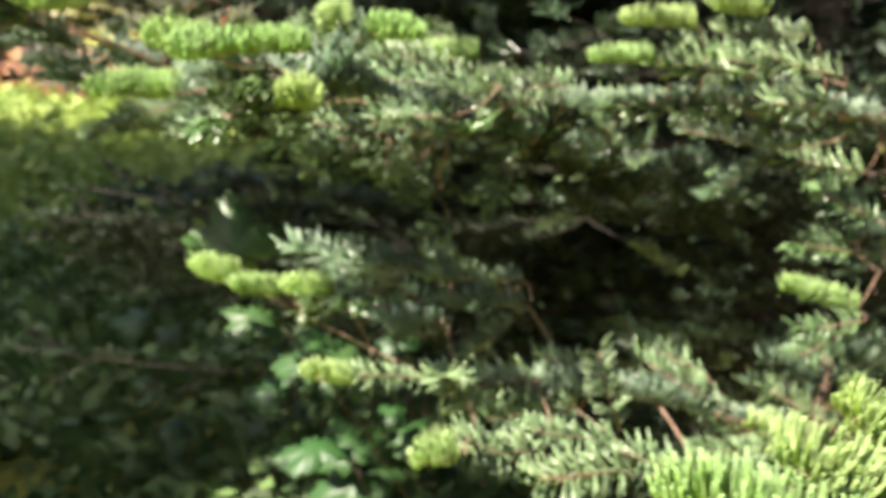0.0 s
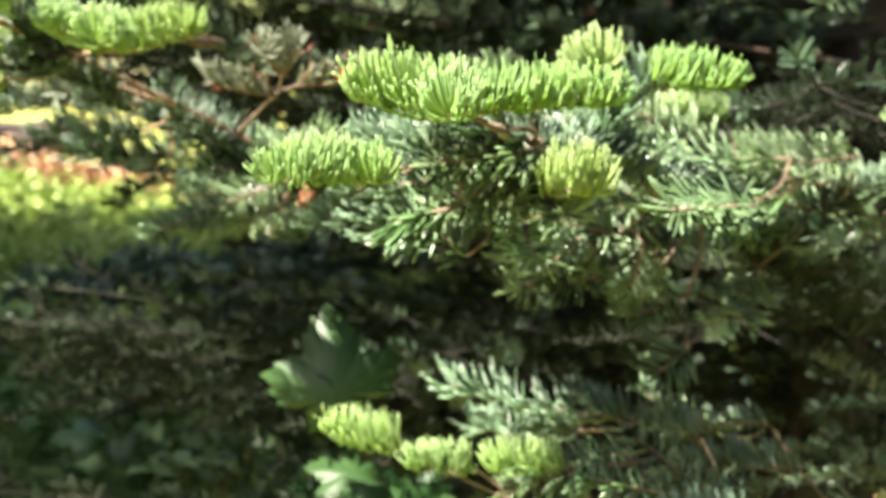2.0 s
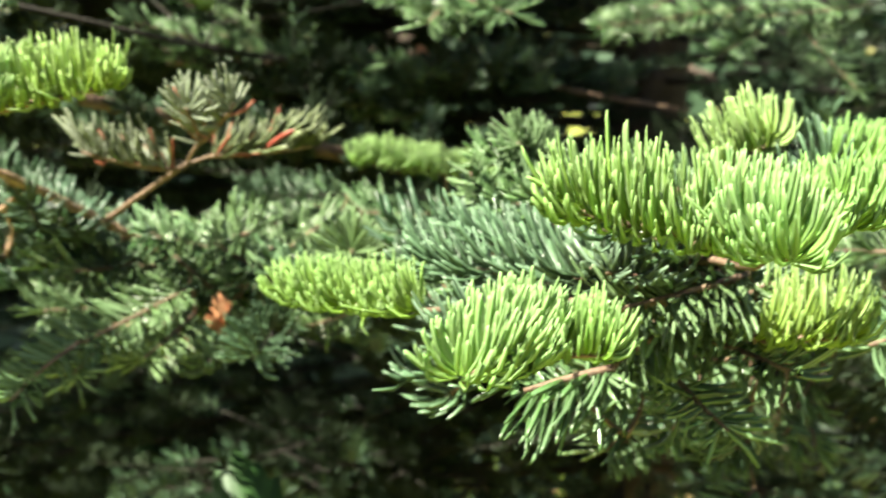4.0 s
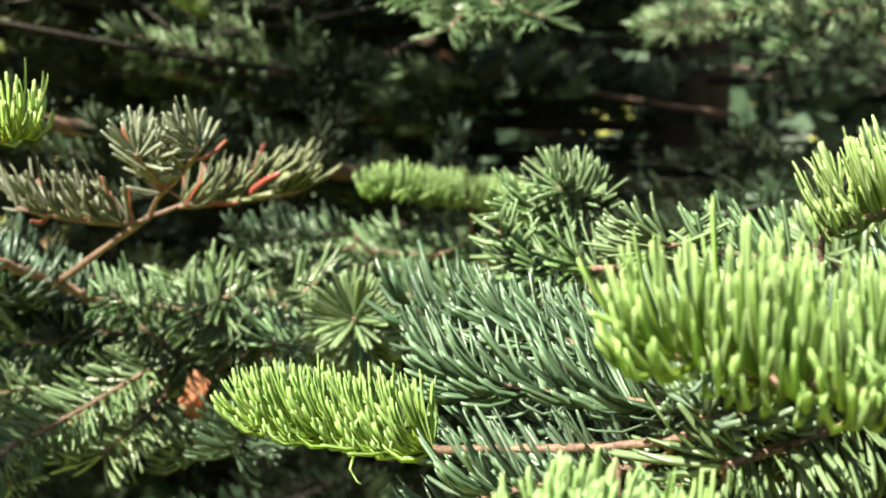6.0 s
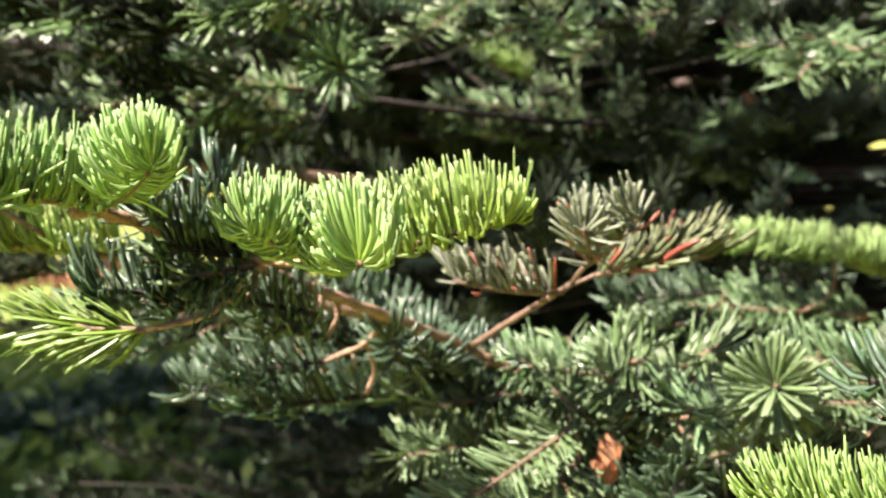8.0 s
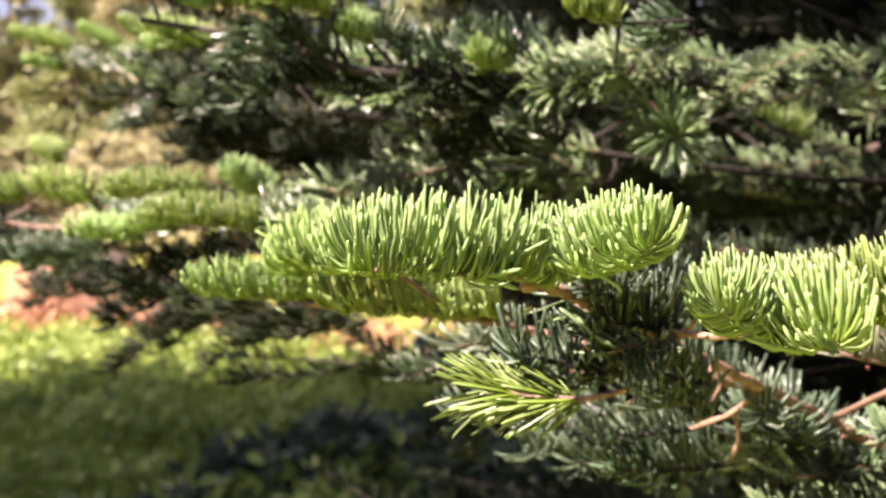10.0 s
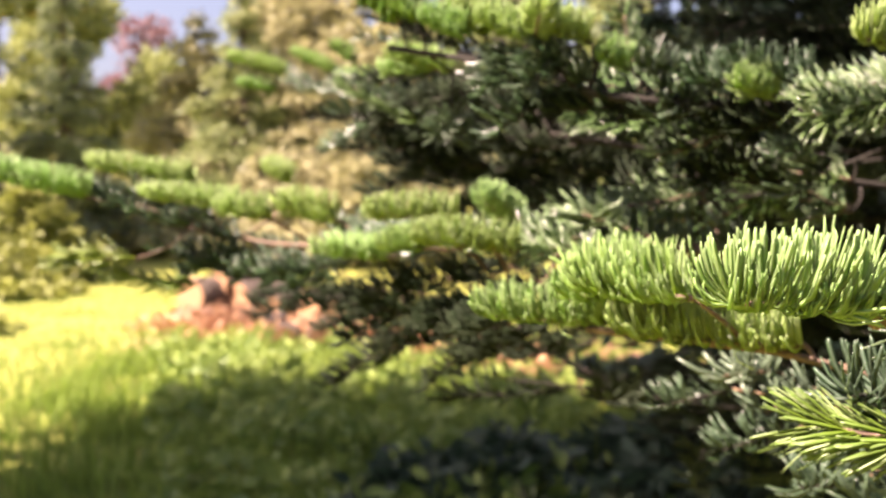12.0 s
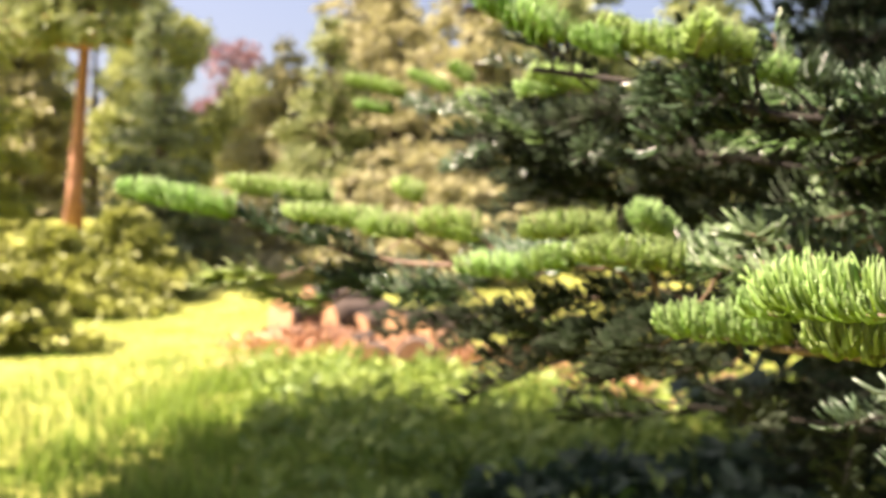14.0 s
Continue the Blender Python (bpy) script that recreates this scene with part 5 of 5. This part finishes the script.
shoot(far, "fresh", (-0.488, 1.307, 1.346), (-0.547, 1.295, 1.353))
shoot(far, "fresh", (-0.510, 1.410, 1.362), (-0.527, 1.374, 1.372))
shoot(far, "comb", (-0.423, 1.310, 1.344), (-0.484, 1.313, 1.347))
shoot(far, "comb", (-0.453, 1.343, 1.352), (-0.494, 1.342, 1.358))
shoot(far, "comb", (-0.390, 1.414, 1.383), (-0.474, 1.379, 1.362))
shoot(far, "comb", (-0.421, 1.374, 1.355), (-0.463, 1.382, 1.369))
# inner shoots paint the dark underside of this branch
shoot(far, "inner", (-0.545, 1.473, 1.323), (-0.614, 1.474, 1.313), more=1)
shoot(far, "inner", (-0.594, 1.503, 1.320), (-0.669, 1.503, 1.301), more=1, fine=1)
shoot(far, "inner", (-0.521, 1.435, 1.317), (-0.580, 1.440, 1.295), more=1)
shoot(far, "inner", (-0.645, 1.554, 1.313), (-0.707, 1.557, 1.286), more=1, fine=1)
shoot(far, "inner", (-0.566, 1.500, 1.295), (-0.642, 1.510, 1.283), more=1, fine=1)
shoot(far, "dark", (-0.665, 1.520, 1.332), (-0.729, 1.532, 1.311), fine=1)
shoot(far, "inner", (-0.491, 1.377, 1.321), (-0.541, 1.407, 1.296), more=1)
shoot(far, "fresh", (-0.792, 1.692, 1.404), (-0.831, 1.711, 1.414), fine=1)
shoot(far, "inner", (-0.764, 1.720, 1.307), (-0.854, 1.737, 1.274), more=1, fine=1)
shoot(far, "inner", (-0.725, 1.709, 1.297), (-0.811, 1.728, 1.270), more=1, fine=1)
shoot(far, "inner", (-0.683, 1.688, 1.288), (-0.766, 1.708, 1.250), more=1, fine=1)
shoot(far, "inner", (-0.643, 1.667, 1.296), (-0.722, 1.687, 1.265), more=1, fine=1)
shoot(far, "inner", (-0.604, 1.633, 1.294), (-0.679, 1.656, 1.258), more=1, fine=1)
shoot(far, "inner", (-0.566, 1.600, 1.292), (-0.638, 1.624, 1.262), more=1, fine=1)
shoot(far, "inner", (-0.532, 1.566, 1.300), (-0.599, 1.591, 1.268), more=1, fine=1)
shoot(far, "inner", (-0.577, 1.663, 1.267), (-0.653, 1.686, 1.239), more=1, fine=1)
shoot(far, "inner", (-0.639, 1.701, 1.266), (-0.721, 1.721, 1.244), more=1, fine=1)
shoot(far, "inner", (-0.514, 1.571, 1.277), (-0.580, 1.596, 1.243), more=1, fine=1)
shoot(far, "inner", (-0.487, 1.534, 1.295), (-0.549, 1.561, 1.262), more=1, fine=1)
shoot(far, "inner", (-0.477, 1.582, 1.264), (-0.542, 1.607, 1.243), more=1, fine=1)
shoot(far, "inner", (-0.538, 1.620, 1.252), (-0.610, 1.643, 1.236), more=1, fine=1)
shoot(outer, "fresh", (-0.972, 2.109, 1.577), (-1.076, 2.130, 1.604), fine=1)
shoot(outer, "fresh", (-0.995, 2.122, 1.555), (-1.059, 2.135, 1.566), fine=1)
shoot(outer, "fresh", (-0.892, 2.080, 1.574), (-0.968, 2.110, 1.606), fine=1)
shoot(outer, "fresh", (-0.846, 2.042, 1.579), (-0.882, 2.052, 1.597), fine=1)
shoot(outer, "fresh", (-0.774, 1.958, 1.539), (-0.842, 1.970, 1.546), fine=1)
shoot(outer, "dark", (-0.760, 1.910, 1.515), (-0.919, 2.020, 1.540), fine=1)
shoot(outer, "dark", (-0.683, 1.776, 1.485), (-0.784, 1.851, 1.509), fine=1)
shoot(upper, "fresh", (-0.604, 1.445, 1.508), (-0.673, 1.467, 1.548), fine=1)
shoot(upper, "fresh", (-0.587, 1.430, 1.505), (-0.624, 1.440, 1.527), fine=1)
shoot(upper, "fresh", (-0.537, 1.382, 1.484), (-0.571, 1.393, 1.493))
shoot(upper, "fresh", (-0.527, 1.385, 1.484), (-0.556, 1.397, 1.507))
shoot(upper, "fresh", (-0.492, 1.343, 1.474), (-0.525, 1.354, 1.484))
shoot(upper, "fresh", (-0.490, 1.354, 1.476), (-0.482, 1.315, 1.480))
shoot(upper, "fresh", (-0.455, 1.354, 1.473), (-0.477, 1.347, 1.478))
shoot(upper, "fresh", (-0.576, 1.495, 1.479), (-0.632, 1.510, 1.490), fine=1)
shoot(upper, "fresh", (-0.432, 1.361, 1.457), (-0.450, 1.355, 1.462))
shoot(upper, "fresh", (-0.350, 1.343, 1.436), (-0.369, 1.338, 1.442))
shoot(upper, "fresh", (-0.291, 1.259, 1.446), (-0.315, 1.255, 1.452))
# dark kind here paints the shade that lies on these second-year shoots
shoot(upper, "dark", (-0.499, 1.372, 1.474), (-0.519, 1.366, 1.445))
shoot(upper, "dark", (-0.473, 1.359, 1.471), (-0.491, 1.343, 1.448))
shoot(upper, "dark", (-0.455, 1.354, 1.449), (-0.483, 1.356, 1.457))
shoot(upper, "inner", (-0.418, 1.354, 1.434), (-0.492, 1.374, 1.431), fine=1)
shoot(upper, "inner", (-0.383, 1.354, 1.433), (-0.445, 1.367, 1.422), fine=1)
shoot(upper, "dark", (-0.409, 1.357, 1.444), (-0.425, 1.352, 1.461))
shoot(upper, "dark", (-0.359, 1.351, 1.445), (-0.406, 1.358, 1.448))
shoot(upper, "dark", (-0.340, 1.336, 1.443), (-0.368, 1.348, 1.458))
shoot(upper, "inner", (-0.337, 1.358, 1.426), (-0.389, 1.373, 1.418), fine=1)
shoot(upper, "inner", (-0.356, 1.373, 1.421), (-0.422, 1.395, 1.413), fine=1)
shoot(upper, "inner", (-0.331, 1.401, 1.388), (-0.408, 1.420, 1.396), fine=1)
shoot(upper, "inner", (-0.366, 1.411, 1.395), (-0.445, 1.430, 1.397), fine=1)
shoot(upper, "inner", (-0.334, 1.379, 1.404), (-0.375, 1.388, 1.405), fine=1)
# shade below the upper sprays, painted with near-black shoots
shoot(upper, "inner", (-0.532, 1.708, 1.464), (-0.651, 1.738, 1.474), more=1, fine=1)
shoot(upper, "inner", (-0.561, 1.726, 1.438), (-0.682, 1.768, 1.448), more=1, fine=1)
shoot(upper, "inner", (-0.636, 1.807, 1.494), (-0.771, 1.897, 1.494), more=1, fine=1)
shoot(upper, "inner", (-0.669, 1.822, 1.459), (-0.809, 1.884, 1.452), more=1, fine=1)
shoot(upper, "inner", (-0.617, 1.812, 1.427), (-0.740, 1.841, 1.429), more=1, fine=1)
shoot(upper, "inner", (-0.505, 1.716, 1.430), (-0.589, 1.717, 1.421), more=1, fine=1)
shoot(upper, "inner", (-0.651, 1.738, 1.515), (-0.735, 1.778, 1.511), more=1, fine=1)
shoot(upper, "inner", (-0.580, 1.669, 1.488), (-0.637, 1.677, 1.490), more=1, fine=1)
shoot(upper, "dark", (-0.572, 1.476, 1.446), (-0.571, 1.444, 1.422), fine=1)
shoot(upper, "inner", (-0.284, 1.702, 1.417), (-0.384, 1.744, 1.387), more=1, fine=1)
shoot(upper, "dark", (-0.310, 1.357, 1.420), (-0.342, 1.350, 1.400))
shoot(upper, "dark", (-0.289, 1.310, 1.430), (-0.323, 1.314, 1.425))
shoot(upper, "dark", (-0.252, 1.288, 1.452), (-0.274, 1.293, 1.442))
shoot(upper, "inner", (-0.693, 1.920, 1.488), (-0.798, 1.940, 1.491), more=1, fine=1)
shoot(upper, "inner", (-0.648, 1.907, 1.465), (-0.751, 1.928, 1.454), more=1, fine=1)
shoot(upper, "inner", (-0.591, 1.884, 1.455), (-0.689, 1.908, 1.445), more=1, fine=1)
shoot(upper, "inner", (-0.549, 1.858, 1.422), (-0.643, 1.882, 1.417), more=1, fine=1)
shoot(upper, "inner", (-0.616, 1.877, 1.417), (-0.715, 1.899, 1.418), more=1, fine=1)
shoot(upper, "inner", (-0.517, 1.842, 1.397), (-0.607, 1.867, 1.397), more=1, fine=1)
shoot(upper, "inner", (-0.474, 1.828, 1.421), (-0.561, 1.855, 1.409), more=1, fine=1)
shoot(upper, "inner", (-0.429, 1.817, 1.426), (-0.512, 1.843, 1.409), more=1, fine=1)
shoot(upper, "inner", (-0.457, 1.833, 1.391), (-0.543, 1.859, 1.391), more=1, fine=1)
shoot(upper, "inner", (-0.400, 1.812, 1.390), (-0.481, 1.840, 1.391), more=1, fine=1)
shoot(upper, "inner", (-0.679, 1.924, 1.447), (-0.784, 1.944, 1.434), more=1, fine=1)
shoot(upper, "inner", (-0.724, 1.936, 1.475), (-0.833, 1.955, 1.471), more=1, fine=1)
shoot(dry, "dry", (-0.158, 1.160, 1.302), (-0.141, 1.125, 1.318), up=(-0.5, -0.3, 0.8))
shoot(dry, "dry", (-0.157, 1.155, 1.306), (-0.166, 1.120, 1.318), up=(-0.2, -0.3, 0.9))
shoot(dry, "dry", (-0.150, 1.177, 1.296), (-0.112, 1.182, 1.299), up=(0, -0.2, 1))
shoot(dry, "dry", (-0.126, 1.180, 1.299), (-0.096, 1.184, 1.301), up=(0, -0.2, 1))
shoot(dry, "dry", (-0.166, 1.176, 1.289), (-0.211, 1.166, 1.289), up=(0, -0.2, 1))
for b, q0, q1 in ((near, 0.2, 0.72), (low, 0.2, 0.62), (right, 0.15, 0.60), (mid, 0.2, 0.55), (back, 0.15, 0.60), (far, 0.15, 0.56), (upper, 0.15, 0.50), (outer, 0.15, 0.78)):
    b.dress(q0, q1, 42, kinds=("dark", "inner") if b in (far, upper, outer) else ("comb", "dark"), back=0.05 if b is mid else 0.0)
    # mostly shade-painted shoots hung under the wood to blacken the gap
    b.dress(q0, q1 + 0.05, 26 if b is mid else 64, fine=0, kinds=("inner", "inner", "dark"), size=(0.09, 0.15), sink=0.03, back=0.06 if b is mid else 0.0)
mid.dress(0.46, 0.90, 150, kinds=("dark", "dark", "inner"), size=(0.030, 0.055), sink=0.030, back=0.045)
near.dress(0.60, 0.85, 60, kinds=("blue", "blue", "comb"), size=(0.030, 0.050))
for b, q0, q1 in ((mid, 0.36, 0.54), (near, 0.34, 0.86), (right, 0.40, 0.92), (low, 0.40, 0.92), (far, 0.36, 0.66), (upper, 0.36, 0.50)):
    b.sheath(q0, q1, "blue" if b in (near, right, low) else "dark")
bare_a = Branch("branch", [(0.0, 1.74, 1.375), (-0.03, 1.765, 1.374), (-0.13, 1.80, 1.368)], 0.0045, 0.003, label="bare pinkish-tan dead twig")
bare_b = Branch("branch", [(0.30, 1.87, 1.385), (0.40, 1.875, 1.368), (0.56, 1.87, 1.352)], 0.0045, 0.003, label="bare pinkish-tan dead twig")
for b in (front, near, low, right, mid, side_mid, back, far, upper, outer, dry, bare_a, bare_b):
    b.finish()


# ---------------------------------------------------------------- buds and small pieces on the fir
def bud(place, size, turn, seed):
    """A cluster of papery bud scales."""
    rng = np.random.default_rng(seed)
    verts, faces = [], []
    for i in range(9):
        w = 2 * math.pi * i / 9 + rng.uniform(-0.2, 0.2)
        for j in range(2):
            r = size * (0.22 + 0.16 * j)
            a = np.array([math.cos(w + 0.4 * j), math.sin(w + 0.4 * j), 0.0])
            t = np.array([-a[1], a[0], 0.0])
            z = size * rng.uniform(0.7, 1.1) * (1 - 0.25 * j)
            k = len(verts)
            verts += [a * r * 0.6 - t * size * 0.14, a * r * 0.6 + t * size * 0.14, a * r * 1.2 + t * size * 0.18 + np.array([0, 0, z * 0.6]),
                      a * r * 0.9 + np.array([0, 0, z]), a * r * 1.2 - t * size * 0.18 + np.array([0, 0, z * 0.6])]
            faces.append((k, k + 1, k + 2, k + 3, k + 4))
    me = mesh_of("bud", verts, faces, [M_BUD])
    ob = part("bud", me, fir, "papery orange-brown bud scales")
    ob.matrix_parent_inverse = Matrix.Translation(fir.location).inverted()
    ob.matrix_basis = Matrix.Translation(place) @ Euler((radians(turn), radians(turn * 0.5), 0)).to_matrix().to_4x4()
    return ob


bud((-0.143, 1.190, 1.203), 0.016, 20, 1)
bud((-0.140, 1.186, 1.212), 0.012, -25, 2)
bud((-0.352, 1.452, 1.440), 0.012, 30, 3)
bud((-0.083, 1.388, 1.216), 0.010, 10, 4)
bud((0.182, 1.880, 1.392), 0.022, -15, 7)
bud((0.225, 1.870, 1.385), 0.018, 35, 8)


# ---------------------------------------------------------------- maple seedlings in the shade of the fir
def leaf_mesh(seed):
    """A five-lobed toothed leaf, folded a little along its veins."""
    rng = np.random.default_rng(seed)
    rim = []
    lobes = ((-138, 0.52), (-68, 0.86), (0, 1.0), (68, 0.86), (138, 0.52))
    for i, (ang, size) in enumerate(lobes):
        for da, k in ((-31, 0.66), (-24, 0.84), (-19, 0.79), (-12, 0.95), (-7, 0.90), (0, 1.06), (7, 0.90), (12, 0.95), (19, 0.79), (24, 0.84), (31, 0.66)):
            a = radians(ang + da)
            r = size * k * rng.uniform(0.95, 1.05)
            rim.append((math.cos(a) * r, math.sin(a) * r))
    rim.append((-0.08, 0.0))
    top = [(x, y, 0.10 * math.sin(2.2 * x) - 0.16 * y * y + 0.05 * math.cos(9 * math.atan2(y, x + 0.3))) for x, y in rim]
    n = len(top)
    verts = [(0, 0, 0.03)] + top + [(0, 0, 0.012)] + [(x, y, z - 0.018) for x, y, z in top]
    faces = [(0, 1 + i, 1 + (i + 1) % n) for i in range(n)] + [(n + 1, n + 2 + (i + 1) % n, n + 2 + i) for i in range(n)]
    faces += [(1 + i, n + 2 + i, n + 2 + (i + 1) % n, 1 + (i + 1) % n) for i in range(n)]
    uvs = [(0.3, 0)] * (n + 1) + [(0.3, 1)] * (n + 1)
    return mesh_of("leaf", verts, faces, [M_MAPLE], None, uvs)


LEAVES = [leaf_mesh(i) for i in range(4)]


def seedling(x, y, height, seed, leaves, tip=None, lean=(0.0, 0.0)):
    """A thin dark stem with whorls of leaves on short stalks."""
    rng = np.random.default_rng(seed)
    plant = tagged(empty("maple_seedling", (x, y, 0.0)), "young maple with dark green lobed leaves in shade", "seedling", "maple seedlings below the fir")
    stem = smooth_line([(0, 0, 0), (lean[0] * 0.3 + 0.02, lean[1] * 0.3 - 0.02, height * 0.5), (lean[0], lean[1], height)], 5)
    sv, sf = tube(stem, np.linspace(0.0024, 0.0010, len(stem)), 6)
    part("stem", mesh_of("stem", sv, sf, [M_LIMB]), plant)
    for i in range(leaves):
        q = 0.30 + 0.70 * i / max(1, leaves - 1)
        at = stem[int(q * (len(stem) - 1))]
        w = i * 2.4 + rng.uniform(-0.3, 0.3)
        size = rng.uniform(0.045, 0.075)
        end = at + np.array([math.cos(w), math.sin(w), 0.25]) * rng.uniform(0.03, 0.07)
        lie = Euler((rng.uniform(-0.3, 0.3) + 0.5, rng.uniform(-0.3, 0.3), 0)).to_matrix() @ Matrix.Rotation(w, 3, "Z")
        if tip is not None and i == leaves - 1:
            end, size = np.array(tip) - np.array([x, y, 0.0]), 0.066
            lie = Euler((1.15, 0.12, 0)).to_matrix() @ Matrix.Rotation(1.85, 3, "Z")
        pv, pf = tube([at, 0.5 * (at + end) + np.array([0, 0, 0.004]), end], [0.0010, 0.0009, 0.0007], 4)
        part("stalk", mesh_of("stalk", pv, pf, [M_LIMB]), plant)
        ob = part("leaf", LEAVES[i % 4], plant)
        ob.matrix_basis = Matrix.Translation(end) @ lie.to_4x4() @ Matrix.Scale(size, 4)


seedling(0.14, 1.78, 1.075, 61, 9, tip=(-0.115, 1.200, 1.060), lean=(-0.27, -0.58))
seedling(0.12, 1.72, 0.86, 62, 9, lean=(-0.18, -0.40))
for x, y, height, seed, lean in ((-0.30, 2.32, 0.66, 63, (0.02, -0.06)), (-0.72, 2.62, 0.72, 65, (0.03, -0.06)), (-0.05, 2.00, 0.90, 66, (-0.05, -0.08))):
    seedling(x, y, height, seed, 7, lean=lean)
